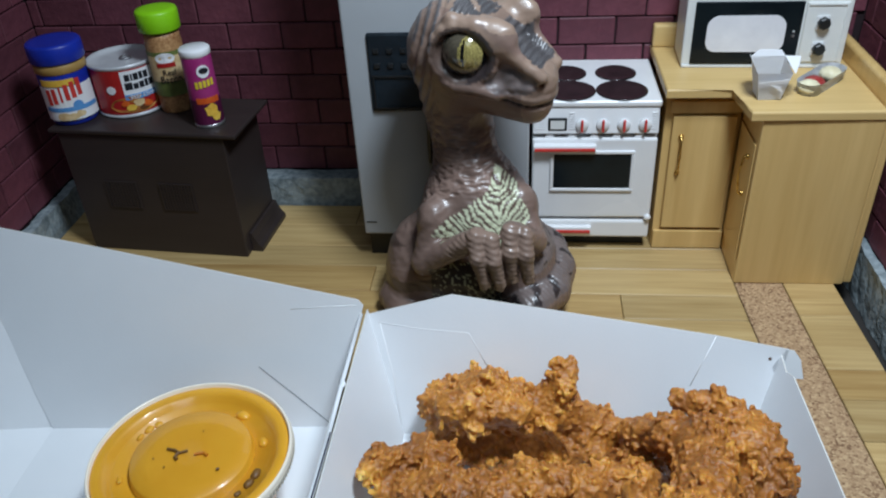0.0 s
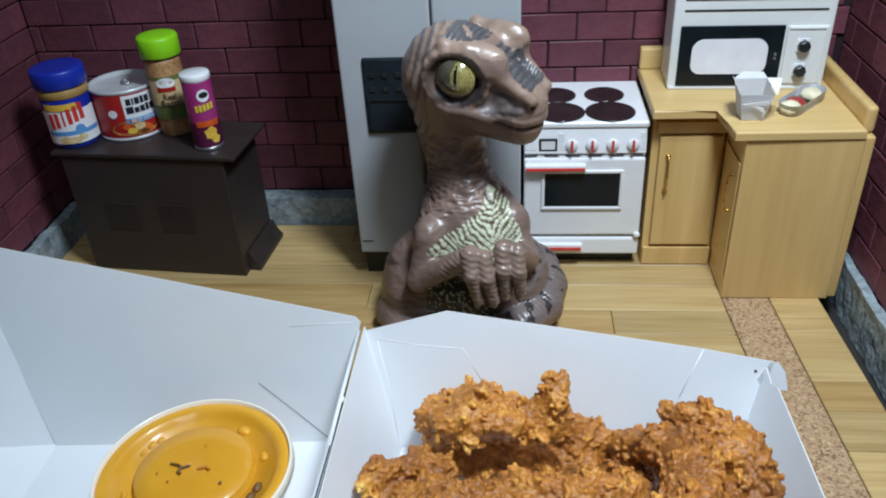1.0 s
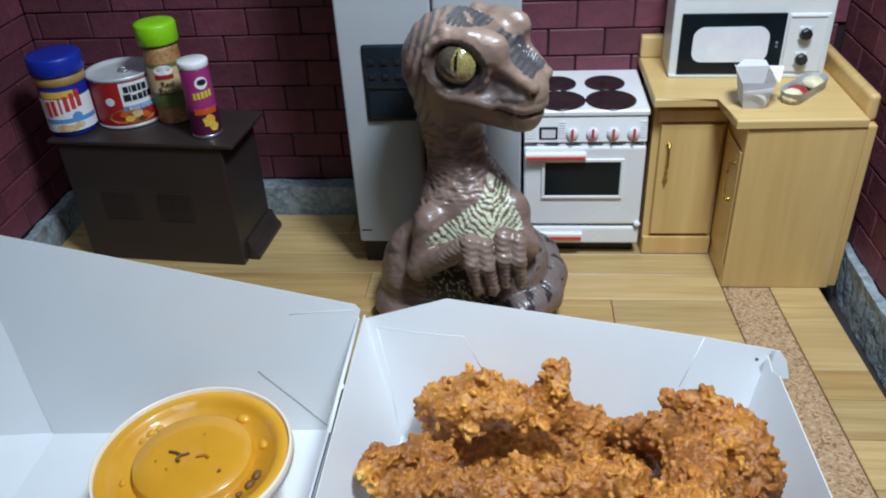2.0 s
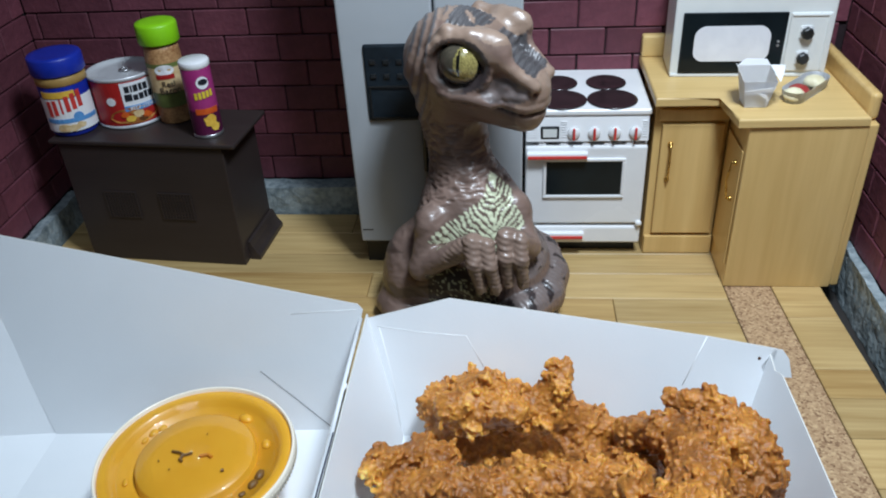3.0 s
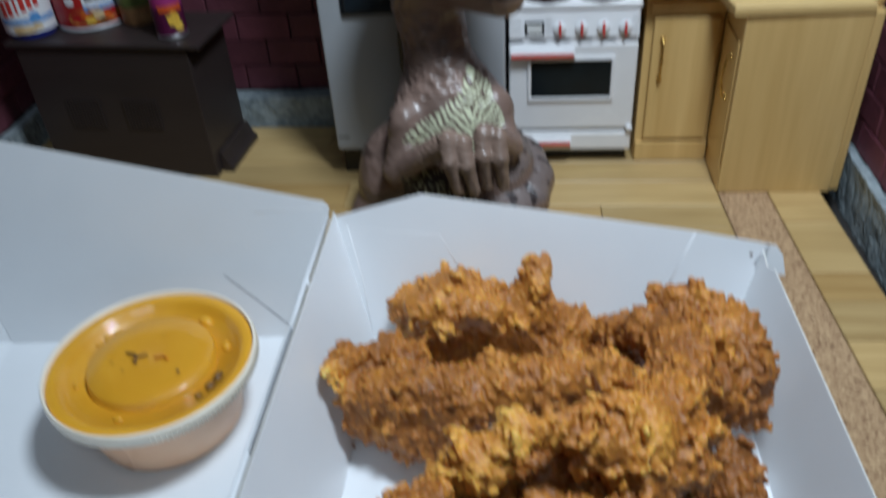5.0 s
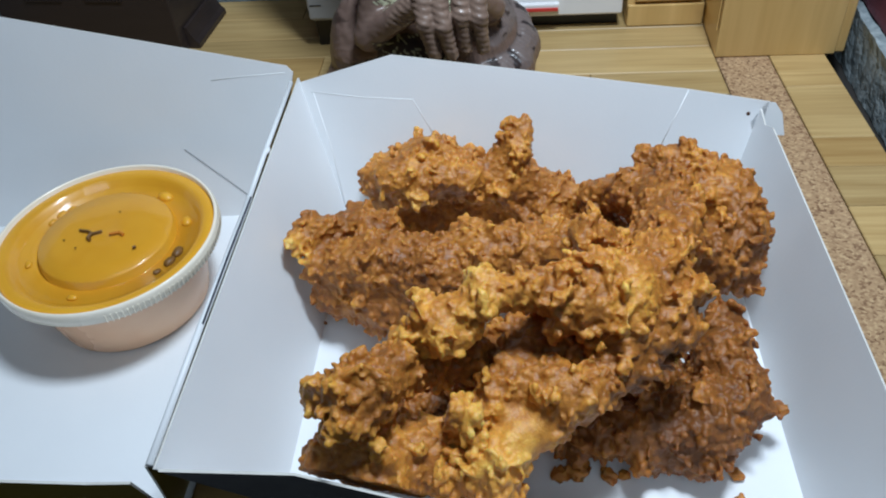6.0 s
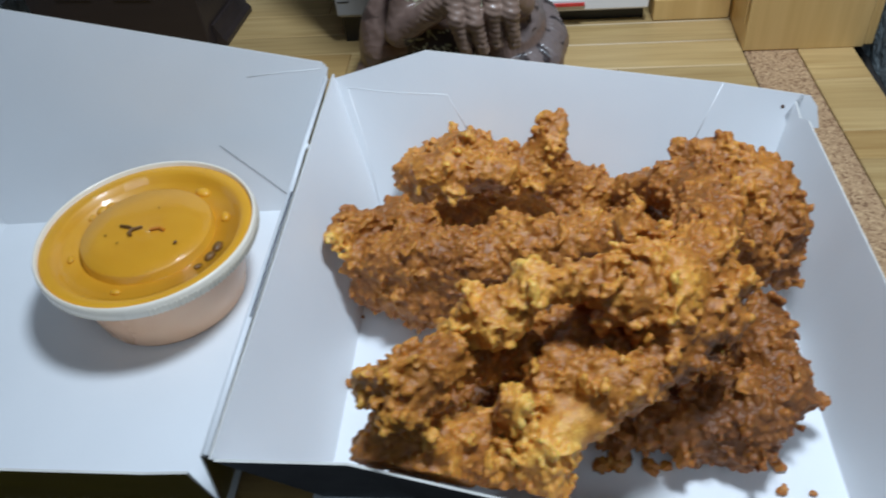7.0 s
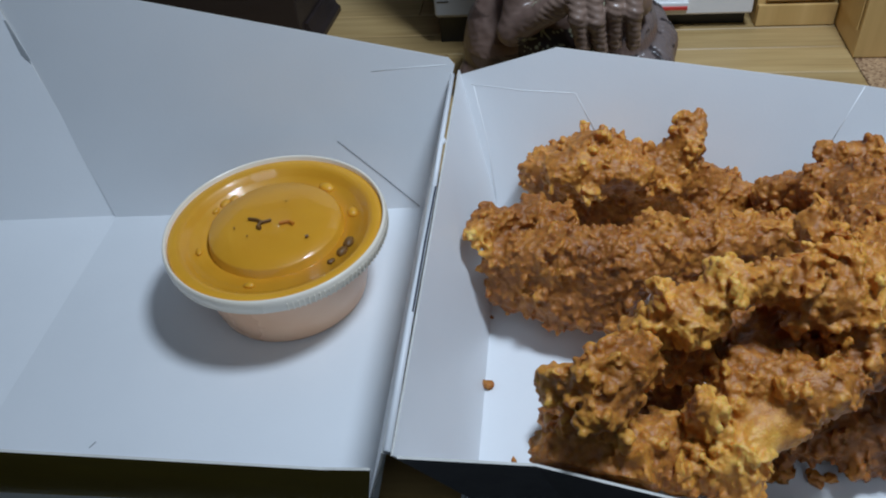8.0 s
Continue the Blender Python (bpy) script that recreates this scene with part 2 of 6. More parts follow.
def sheet(pts, out, thick=0.0005, bm=None):
    """A flat panel of card from its corners; out points to its outer side, which takes the second material."""
    bm = bm or bmesh.new()
    out = Vector(out).normalized()
    fit, k, u, w = plane_of(pts, out)
    flat = []
    for p in pts:
        q = [p[0], p[1], p[2]]
        q[k] = float(fit[0] * p[u] + fit[1] * p[w] + fit[2])
        flat.append(q)
    pts = flat
    a = [bm.verts.new(Vector(p)) for p in pts]
    b = [bm.verts.new(Vector(p) + out * thick) for p in pts]
    n = len(a)
    f = bm.faces.new(a)
    f.normal_update()
    if f.normal.dot(out) > 0:
        f.normal_flip()
    g = bm.faces.new(b)
    g.normal_update()
    if g.normal.dot(out) < 0:
        g.normal_flip()
    g.material_index = 1
    for i in range(n):
        s = bm.faces.new((a[i], a[(i + 1) % n], b[(i + 1) % n], b[i]))
        s.material_index = 2
    bmesh.ops.recalc_face_normals(bm, faces=bm.faces[:])
    return bm


def wrap(bm, c, r, z0, z1, a0, a1, thick=0.00015, seg=14, rows=1):
    """A label patch on a round can, from the angle a0 to a1 in degrees."""
    grid = []
    for k, rr in enumerate((r, r + thick)):
        layer = []
        for j in range(rows + 1):
            layer.append([bm.verts.new((c[0] + rr * math.cos(radians(a0 + (a1 - a0) * i / seg)),
                                        c[1] + rr * math.sin(radians(a0 + (a1 - a0) * i / seg)), z0 + (z1 - z0) * j / rows)) for i in range(seg + 1)])
        grid.append(layer)
    g0, g1 = grid
    for j in range(rows):
        for i in range(seg):
            bm.faces.new((g1[j][i], g1[j][i + 1], g1[j + 1][i + 1], g1[j + 1][i]))
    for i in range(seg):
        bm.faces.new((g0[0][i], g0[0][i + 1], g1[0][i + 1], g1[0][i]))
        bm.faces.new((g0[rows][i], g0[rows][i + 1], g1[rows][i + 1], g1[rows][i]))
    for j in range(rows):
        for i in (0, seg):
            bm.faces.new((g0[j][i], g0[j + 1][i], g1[j + 1][i], g1[j][i]))
    bmesh.ops.recalc_face_normals(bm, faces=bm.faces[:])
    return bm


def blob(bm, c, r, am, w, h, thick=0.0002, n=16, wob=0.0, seed=0):
    """A rounded patch of print on a round can, at the angle am, w wide and h high."""
    rnd = random.Random(seed)
    ring, ring0 = [], []
    for i in range(n):
        a = 2 * math.pi * i / n
        k = 1 + wob * (rnd.random() - 0.5)
        ang = radians(am) + k * w / 2 * math.cos(a) / r
        z = c[2] + k * h / 2 * math.sin(a)
        ring.append(bm.verts.new((c[0] + (r + thick) * math.cos(ang), c[1] + (r + thick) * math.sin(ang), z)))
        ring0.append(bm.verts.new((c[0] + r * math.cos(ang), c[1] + r * math.sin(ang), z)))
    mid = bm.verts.new((c[0] + (r + thick) * math.cos(radians(am)), c[1] + (r + thick) * math.sin(radians(am)), c[2]))
    for i in range(n):
        j = (i + 1) % n
        bm.faces.new((ring[i], ring[j], mid))
        bm.faces.new((ring0[i], ring0[j], ring[j], ring[i]))
    bmesh.ops.recalc_face_normals(bm, faces=bm.faces[:])
    return bm


def lettering(body, c, r, am, z, size, lift=0.0003):
    """Built-in letters laid round a can at the angle am."""
    cu = bpy.data.curves.new("letters", "FONT")
    cu.body, cu.size, cu.align_x, cu.extrude, cu.resolution_u = body, size, "CENTER", 0.00005, 3
    ob = bpy.data.objects.new("letters", cu)
    me = bpy.data.meshes.new_from_object(ob)
    bm = bmesh.new()
    bm.from_mesh(me)
    bmesh.ops.subdivide_edges(bm, edges=[e for e in bm.edges if e.calc_length() > size * 0.3], cuts=2)
    for v in bm.verts:
        a = radians(am) + v.co.x / r
        rr = r + lift + v.co.z
        v.co = Vector((c[0] + rr * math.cos(a), c[1] + rr * math.sin(a), z + v.co.y))
    bpy.data.objects.remove(ob)
    return bm


# ---- rounded forms out of distance fields ----
def field(lo, hi, step):
    n = [int(math.ceil((b - a) / step)) + 1 for a, b in zip(lo, hi)]
    axes = [np.float32(a) + np.float32(step) * np.arange(k, dtype=np.float32) for a, k in zip(lo, n)]
    return np.meshgrid(*axes, indexing="ij", sparse=True)


def smin(a, b, k):
    h = np.clip(0.5 + 0.5 * (b - a) / k, 0, 1)
    return b + (a - b) * h - k * h * (1 - h)


def f_caps(g, p, q, r0, r1):
    """Distance to a bar from p to q with two radii."""
    p, q = np.array(p, np.float32), np.array(q, np.float32)
    d = q - p
    t = np.clip(((g[0] - p[0]) * d[0] + (g[1] - p[1]) * d[1] + (g[2] - p[2]) * d[2]) / max(float(d @ d), 1e-12), 0, 1)
    return np.sqrt((g[0] - p[0] - t * d[0]) ** 2 + (g[1] - p[1] - t * d[1]) ** 2 + (g[2] - p[2] - t * d[2]) ** 2) - (r0 + (r1 - r0) * t)


def f_ell(g, c, r, axes=None):
    """Distance (near enough) to an ellipsoid; axes: its three directions."""
    d = [g[i] - np.float32(c[i]) for i in range(3)]
    if axes is not None:
        d = [d[0] * np.float32(a[0]) + d[1] * np.float32(a[1]) + d[2] * np.float32(a[2]) for a in axes]
    k0 = np.sqrt(sum((d[i] / r[i]) ** 2 for i in range(3)))
    k1 = np.sqrt(sum((d[i] / r[i] ** 2) ** 2 for i in range(3)))
    return k0 * (k0 - 1) / np.maximum(k1, 1e-6)


def skin(v, lo, step):
    """The surface where the field is zero, as points and four-sided faces."""
    ins = v < 0
    n = v.shape
    m = np.zeros((n[0] - 1, n[1] - 1, n[2] - 1), np.int8)
    offs = [(i, j, k) for i in (0, 1) for j in (0, 1) for k in (0, 1)]

    def sub(a, o):
        return a[o[0]:n[0] - 1 + o[0], o[1]:n[1] - 1 + o[1], o[2]:n[2] - 1 + o[2]]
    for o in offs:
        m += sub(ins, o)
    ci, cj, ck = np.nonzero((m > 0) & (m < 8))
    acc = np.zeros((len(ci), 3))
    cnt = np.zeros(len(ci))
    for a in offs:
        for ax in range(3):
            if a[ax]:
                continue
            b = list(a)
            b[ax] = 1
            va, vb = v[ci + a[0], cj + a[1], ck + a[2]], v[ci + b[0], cj + b[1], ck + b[2]]
            x = (va < 0) != (vb < 0)
            t = np.where(x, va / np.where(x, va - vb, 1), 0)
            p = np.tile(np.array(a, float), (len(ci), 1))
            p[:, ax] = t
            acc += p * x[:, None]
            cnt += x
    pts = (acc / cnt[:, None] + np.c_[ci, cj, ck]) * step + np.array(lo)
    idx = -np.ones(m.shape, np.int64)
    idx[ci, cj, ck] = np.arange(len(ci))
    faces = []
    for ax in range(3):
        u, w = (ax + 1) % 3, (ax + 2) % 3
        s0, s1 = [slice(1, -1)] * 3, [slice(1, -1)] * 3
        s0[ax], s1[ax] = slice(0, -1), slice(1, None)
        a, b = ins[tuple(s0)], ins[tuple(s1)]
        e = np.argwhere(a != b)
        if not len(e):
            continue
        flip = a[tuple(e.T)]
        base = e + 1
        base[:, ax] -= 1
        quad = []
        for du, dw in ((-1, -1), (0, -1), (0, 0), (-1, 0)):
            c = base.copy()
            c[:, u] += du
            c[:, w] += dw
            quad.append(idx[c[:, 0], c[:, 1], c[:, 2]])
        quad = np.array(quad).T
        quad[~flip] = quad[~flip][:, ::-1]
        faces.append(quad)
    return pts, np.concatenate(faces)


def mesh_of(name, pts, faces, materials):
    me = bpy.data.meshes.new(name)
    me.from_pydata(pts.tolist(), [], faces.tolist())
    me.update()
    for p in me.polygons:
        p.use_smooth = True
    for m in materials:
        me.materials.append(m)
    return me

# ---- the room round the table, and the model kitchen's shell ----
BACK, EAST, WEST = 0.076, 0.058, -0.3305
ROW, LONG, BASE = 0.0130, 0.0262, 0.0155
for nm, b in (("room_floor", (-1.6, 1.4, -1.8, 1.2, -0.80, -0.75)), ("ceiling", (-1.6, 1.4, -1.8, 1.2, 1.55, 1.60)),
              ("room_wall_north", (-1.6, 1.4, 1.2, 1.25, -0.75, 1.55)), ("room_wall_south", (-1.6, 1.4, -1.85, -1.8, -0.75, 1.55)),
              ("room_wall_east", (1.4, 1.45, -1.8, 1.2, -0.75, 1.55)), ("room_wall_west", (-1.65, -1.6, -1.8, 1.2, -0.75, 1.55))):
    tagged(part(nm, one(*b), M_ROOM), "plain grey painted surface of the room", kind="structure")

table = thing("table", (-0.15, -0.05, -0.75), "dark table that carries the model kitchen", "table")
part("tabletop", one(-0.75, 0.45, -0.42, 0.40, -0.042, -0.012, 0.004), M_TABLE, table)
for x in (-0.70, 0.40):
    for y in (-0.37, 0.35):
        part("leg", one(x - 0.025, x + 0.025, y - 0.025, y + 0.025, -0.75, -0.042, 0.003), M_TABLE, table)

wall_north = tagged(part("wall_north", one(WEST - 0.014, EAST + 0.014, BACK + 0.0008, BACK + 0.014, -0.012, 0.20), M_MORTAR),
                    "maroon painted brick wall of the model kitchen", kind="structure")
wall_east = tagged(part("wall_east", one(EAST + 0.0008, EAST + 0.014, -0.12, BACK + 0.0006, -0.012, 0.17), M_MORTAR),
                   "maroon painted brick side wall of the model kitchen", kind="structure")
wall_west = tagged(part("wall_west", one(WEST - 0.014, WEST - 0.0008, -0.06, BACK + 0.0006, -0.012, 0.20), M_MORTAR),
                   "maroon painted brick side wall of the model kitchen", kind="structure")


def stone_strip(name, x0, x1, y0, y1, z0, z1, seed):
    bm = one(x0, x1, y0, y1, z0, z1)
    bmesh.ops.subdivide_edges(bm, edges=[e for e in bm.edges if e.calc_length() > 0.05], cuts=70)
    bmesh.ops.subdivide_edges(bm, edges=[e for e in bm.edges if e.calc_length() > 0.006], cuts=4)
    for v in bm.verts:
        p = v.co * 130 + Vector((seed, 0, 0))
        v.co += 0.0007 * noise.noise_vector(p) + 0.0004 * noise.noise_vector(p * 3)
    return tagged(part(name, bm, M_STONE), "rough blue-grey stone strip at the foot of the wall", kind="structure")


stone_strip("baseboard_north", WEST + 0.002, EAST - 0.007, BACK - 0.0105, BACK - 0.0005, -0.0115, BASE - 0.0005, 1)
stone_strip("baseboard_east", EAST - 0.0045, EAST - 0.0005, -0.115, BACK - 0.012, -0.0115, 0.0125, 5)
stone_strip("baseboard_west", WEST + 0.0005, WEST + 0.006, -0.055, BACK - 0.012, -0.0115, BASE - 0.0005, 9)

SKEW = 0.040                     # the boards lie a little askew to the cabinets


def askew(bm, x_from):
    for v in bm.verts:
        if v.co.x > x_from:
            v.co.x -= SKEW * v.co.y
    return bm


cork_strip = tagged(part("cork_strip", askew(one(0.0006, 0.0207, -0.20, 0.064, -0.0115, -0.0002, 0.0006), 0), M_CORK),
                    "granular tan cork strip let into the floor", kind="structure")
floor = tagged(part("floor", askew(one(-0.3255, 0.0405, -0.20, 0.064, -0.0118, -0.006), 0), M_MORTAR),
               "pale pine plank floor of the model kitchen", kind="structure")

# ---- fridge ----
fridge = thing("fridge", (-0.126, 0.04, 0.0), "pale grey side-by-side toy fridge with black dispenser", "fridge")
FX0, FX1, FY = -0.163, -0.0888, 0.014
part("body", one(FX0, FX1, FY + 0.004, 0.0645, 0.012, 0.190, 0.0008), M_FRIDGE, fridge)
part("kick_plate", one(FX0 + 0.001, FX1 - 0.001, FY + 0.006, 0.062, 0.0, 0.0118), M_BLACK, fridge)
door_l = part("door", one(FX0, -0.1247, FY, FY + 0.0038, 0.0145, 0.1905, 0.0009), M_FRIDGE, fridge)
door_r = part("door", one(-0.1238, FX1, FY, FY + 0.0038, 0.0145, 0.1905, 0.0009), M_FRIDGE, fridge)
part("hinge_mark", one(FX0 + 0.0012, FX0 + 0.006, FY - 0.0002, FY + 0.001, 0.0208, 0.0213), M_BLACK, door_l, "thin black line")
disp = part("dispenser", one(-0.1535, -0.1315, FY - 0.0012, FY + 0.001, 0.0755, 0.1085, 0.001), M_DISP, door_l, "black water dispenser")
part("recess_rim", bx(bx(one(-0.152, -0.133, FY - 0.0018, FY - 0.0009, 0.0905, 0.0913), -0.152, -0.133, FY - 0.0018, FY - 0.0009, 0.077, 0.0776),
                      -0.152, -0.1514, FY - 0.0018, FY - 0.0009, 0.0776, 0.0905), M_BLACK, disp)
for i in range(3):
    for j in range(2):
        part("button", one(-0.151 + i * 0.0055, -0.1485 + i * 0.0055, FY - 0.0019, FY - 0.0008, 0.1005 - j * 0.006, 0.1025 - j * 0.006, 0.0003), M_BLACK, disp)
for s, x in ((door_l, -0.1295), (door_r, -0.1195)):
    part("handle", tube(bmesh.new(), [(x, FY, 0.052), (x, FY - 0.004, 0.054), (x, FY - 0.0045, 0.080), (x, FY - 0.004, 0.106), (x, FY, 0.108)], 0.0016), M_BLACK, s, "long black handle", True)

# ---- stove ----
stove = thing("stove", (-0.060, 0.05, 0.0), "white enamel toy stove with four dark burners", "stove")
SX0, SX1, SY = -0.0880, -0.0335, 0.028
part("body", one(SX0 + 0.0006, SX1 - 0.0006, SY + 0.002, 0.0648, 0.0062, 0.0705), M_ENAMEL, stove)
part("kick_plate", one(SX0 + 0.002, SX1 - 0.002, SY + 0.003, 0.062, 0.0, 0.006), M_BLACK, stove)
part("cooktop", one(SX0, SX1, SY - 0.0015, 0.0755, 0.0707, 0.0735, 0.0009, 3), M_ENAMEL, stove)
for x, y, r in ((-0.0505, 0.0575, 0.0091), (-0.0495, 0.0375, 0.0110), (-0.0725, 0.0575, 0.0091), (-0.0715, 0.0375, 0.0110)):
    b = part("burner", lathe(bmesh.new(), [(r, 0.0), (r, 0.0004), (r - 0.0006, 0.0007), (r - 0.0016, 0.0004), (r * 0.5, 0.0003), (0.0004, 0.0005)], (x, y, 0.0735), 40), M_BURNER, stove, "glossy dark burner", True)
pan = part("control_panel", bmesh.new(), M_ENAMEL, stove)
bm = one(SX0 + 0.0008, SX1 - 0.0008, SY - 0.0008, SY + 0.002, 0.0590, 0.0706, 0.0005)
for v in bm.verts:
    if v.co.y < SY and v.co.z < 0.065:
        v.co.y -= 0.0018
bm.to_mesh(pan.data)
bm.free()
pan.data.transform(Matrix.Translation(-place_of(stove)))


def panel_y(z):
    return SY - 0.0008 - 0.0018 * (0.0706 - z) / 0.0116


for i in range(7):
    z = 0.0612 + i * 0.0011
    for x0, x1 in ((-0.0868, -0.0822), (-0.0722, -0.0695), (-0.0372, -0.0350)):
        part("vent_rib", one(x0, x1, panel_y(z) - 0.0003, panel_y(z) + 0.0004, z, z + 0.00045), M_ENAMEL, pan)
clock = part("clock", one(-0.0808, -0.0728, panel_y(0.0632) - 0.0008, panel_y(0.0632) + 0.0006, 0.0606, 0.0662, 0.0003), M_BLACK, pan, "black framed clock")
part("clock_face", one(-0.0798, -0.0738, panel_y(0.0632) - 0.0010, panel_y(0.0632) - 0.0006, 0.0615, 0.0653), M_CREAM, clock, "pale clock face")
for i in range(4):
    x = -0.0665 + i * 0.0088
    k = part("knob", lathe(bmesh.new(), [(0.0027, 0.0), (0.0027, -0.0011), (0.0023, -0.0016)], (x, panel_y(0.0632), 0.0632), 20, "y"), M_ENAMEL, pan, "white knob", True)
    part("pointer", one(x - 0.0005, x + 0.0005, panel_y(0.0632) - 0.0026, panel_y(0.0632) - 0.0014, 0.0606, 0.0659, 0.0002), M_RED, k, "red pointer bar")
door = part("oven_door", one(SX0 + 0.0006, SX1 - 0.0006, SY - 0.0026, SY + 0.0018, 0.0172, 0.0568, 0.0010), M_ENAMEL, stove)
# window: a raised frame of four bars round dark glass
for b in ((-0.0795, -0.0432, 0.0497, 0.0512), (-0.0795, -0.0432, 0.0313, 0.0328), (-0.0795, -0.0780, 0.0329, 0.0496), (-0.0447, -0.0432, 0.0329, 0.0496)):
    part("window_frame", one(b[0], b[1], SY - 0.0036, SY - 0.0022, b[2], b[3], 0.0004), M_ENAMEL, door)
part("window", one(-0.0779, -0.0448, SY - 0.0030, SY - 0.0024, 0.0330, 0.0495), M_GLASSBLACK, door, "dark oven glass")
part("handle", one(SX0 + 0.001, -0.0600, SY - 0.0056, SY - 0.0024, 0.0515, 0.0548, 0.0007), M_ENAMEL, door)
part("handle_strip", one(SX0 + 0.0016, -0.0606, SY - 0.0061, SY - 0.0054, 0.0522, 0.0536, 0.0002), M_RED, door, "red handle strip")
drawer = part("drawer", one(SX0 + 0.0006, SX1 - 0.0006, SY - 0.0028, SY + 0.0018, 0.0068, 0.0158, 0.0010), M_ENAMEL, stove)
part("handle", one(SX0 + 0.001, -0.0600, SY - 0.0052, SY - 0.0026, 0.0102, 0.0135, 0.0006), M_ENAMEL, drawer)
part("handle_strip", one(SX0 + 0.0016, -0.0606, SY - 0.0057, SY - 0.0050, 0.0105, 0.0120, 0.0002), M_RED, drawer, "red handle strip")
part("hinge_pin", lathe(bmesh.new(), [(0.0013, -0.002), (0.0016, -0.0032), (0.0010, -0.0042)], (SX1 - 0.0018, SY, 0.0178), 14, "y"), M_ENAMEL, stove, "", True)
for i in range(5):
    part("vent_knob", lathe(bmesh.new(), [(0.0022, 0), (0.0022, -0.0004), (0.0016, -0.0010)], (-0.080 + i * 0.0095, SY - 0.0008, 0.0566), 12, "y"), M_ENAMEL, stove, "", True)

# ---- base cabinets, worktop, microwave ----
cab = thing("base_cabinet", (-0.016, 0.05, 0.0), "narrow varnished maple base cabinet with a brass handle", "cabinet", "base cabinets")
part("body", one(-0.0318, -0.0004, 0.0290, 0.0648, 0.0, 0.0768, 0.0004), M_MAPLE, cab)
d = part("door", one(-0.0285, -0.0020, 0.0268, 0.0288, 0.0112, 0.0660, 0.0005), M_MAPLE, cab)
part("rail", one(-0.0300, -0.0006, 0.0272, 0.0289, 0.0676, 0.0728, 0.0004), M_MAPLE, cab)
part("plinth", one(-0.0316, -0.0006, 0.0268, 0.0288, 0.0002, 0.0095, 0.0004), M_MAPLE, cab)


def pull(parent, base, along, outward, size):
    """A small bowed brass pull between two rosettes."""
    a, b, o = Vector(base), Vector(along), Vector(outward)
    bm = tube(bmesh.new(), [a, a + o * 0.0018, a + o * 0.0022 + b * 0.2 * size, a + o * 0.0030 + b * 0.5 * size, a + o * 0.0022 + b * 0.8 * size,
                            a + b * size + o * 0.0018, a + b * size], 0.00045)
    h = part("handle", bm, M_BRASS, parent, "small brass handle", True)
    for p in (a, a + b * size):
        r = bmesh.new()
        bmesh.ops.create_icosphere(r, subdivisions=2, radius=0.0012, matrix=Matrix.Translation(p + o * 0.0003))
        part("rosette", r, M_BRASS, h, "", True)


pull(d, (-0.0245, 0.0268, 0.0400), (0, 0, 1), (0, -1, 0), 0.0170)
cab2 = thing("base_cabinet", (0.025, 0.03, 0.0), "wide varnished maple base cabinet seen from its plain end", "cabinet", "base cabinets")
part("body", one(0.0, 0.0452, 0.0, 0.0648, 0.0, 0.0768, 0.0005), M_MAPLE, cab2)
part("side_panel", one(0.0454, 0.0492, 0.0012, 0.0648, 0.0, 0.0768, 0.0008), M_MAPLE, cab2)
d = part("door", one(-0.0007, -0.0002, 0.0022, 0.0262, 0.0105, 0.0648, 0.0002), M_MAPLE, cab2)
pull(d, (-0.0007, 0.0085, 0.0400), (0, 0, 1), (-1, 0, 0), 0.0170)

ZW = 0.0806
top = thing("worktop", (0.01, 0.03, 0.0770), "varnished maple corner worktop with a raised back edge", "worktop")
bm = bmesh.new()
outline = [(-0.0335, 0.0212), (-0.0074, 0.0212), (-0.0050, -0.0012), (0.0446, -0.0006), (0.0446, 0.0752), (-0.0335, 0.0752)]
lo = [bm.verts.new((x, y, 0.0770)) for x, y in outline]
hi = [bm.verts.new((x, y, ZW - 0.0001)) for x, y in outline]
bm.faces.new(lo[::-1])
bm.faces.new(hi)
for i in range(6):
    j = (i + 1) % 6
    bm.faces.new((lo[i], lo[j], hi[j], hi[i]))
bmesh.ops.bevel(bm, geom=[e for e in bm.edges if e.verts[0].co.z > 0.080 and e.verts[1].co.z > 0.080], offset=0.0008, segments=3, affect="EDGES", profile=0.5)
part("slab", bm, M_MAPLE_TOP, top)
part("back_edge", one(-0.0334, 0.0444, 0.0705, 0.0752, ZW, 0.0908, 0.0009), M_MAPLE_TOP, top)
part("side_edge", one(0.0448, 0.0492, 0.0040, 0.0752, 0.0771, 0.0882, 0.0018, 4), M_MAPLE, top)

mw = thing("microwave", (0.0076, 0.056, ZW), "cream toy microwave with black framed window", "microwave")
MX0, MX1, MY, MZ = -0.0248, 0.0402, 0.0446, ZW
bm = one(MX0, MX1, MY, 0.0678, MZ, 0.1290, 0.0008)
bmesh.ops.bisect_plane(bm, geom=bm.verts[:] + bm.edges[:] + bm.faces[:], plane_co=(0, 0, 0.1200), plane_no=(0, 0, 1))
for v in bm.verts:
    if v.co.z > 0.1205 and v.co.y < 0.052:
        v.co.y += 0.0035
part("body", bm, M_CREAM, mw)
part("base_lip", one(MX0 + 0.0003, MX1 - 0.0003, MY - 0.0007, MY + 0.001, MZ, MZ + 0.0013, 0.0003), M_CREAM, mw)
d = part("door", one(-0.0213, 0.0212, MY - 0.0010, MY + 0.0008, 0.0824, 0.1085, 0.0004), M_GLASSBLACK, mw, "black door frame")
bm = one(-0.0160, 0.0152, MY - 0.0015, MY - 0.0008, 0.0878, 0.1030)
bmesh.ops.bevel(bm, geom=[e for e in bm.edges if abs(e.verts[0].co.y - e.verts[1].co.y) > 0.0004], offset=0.0042, segments=6, affect="EDGES", profile=0.5)
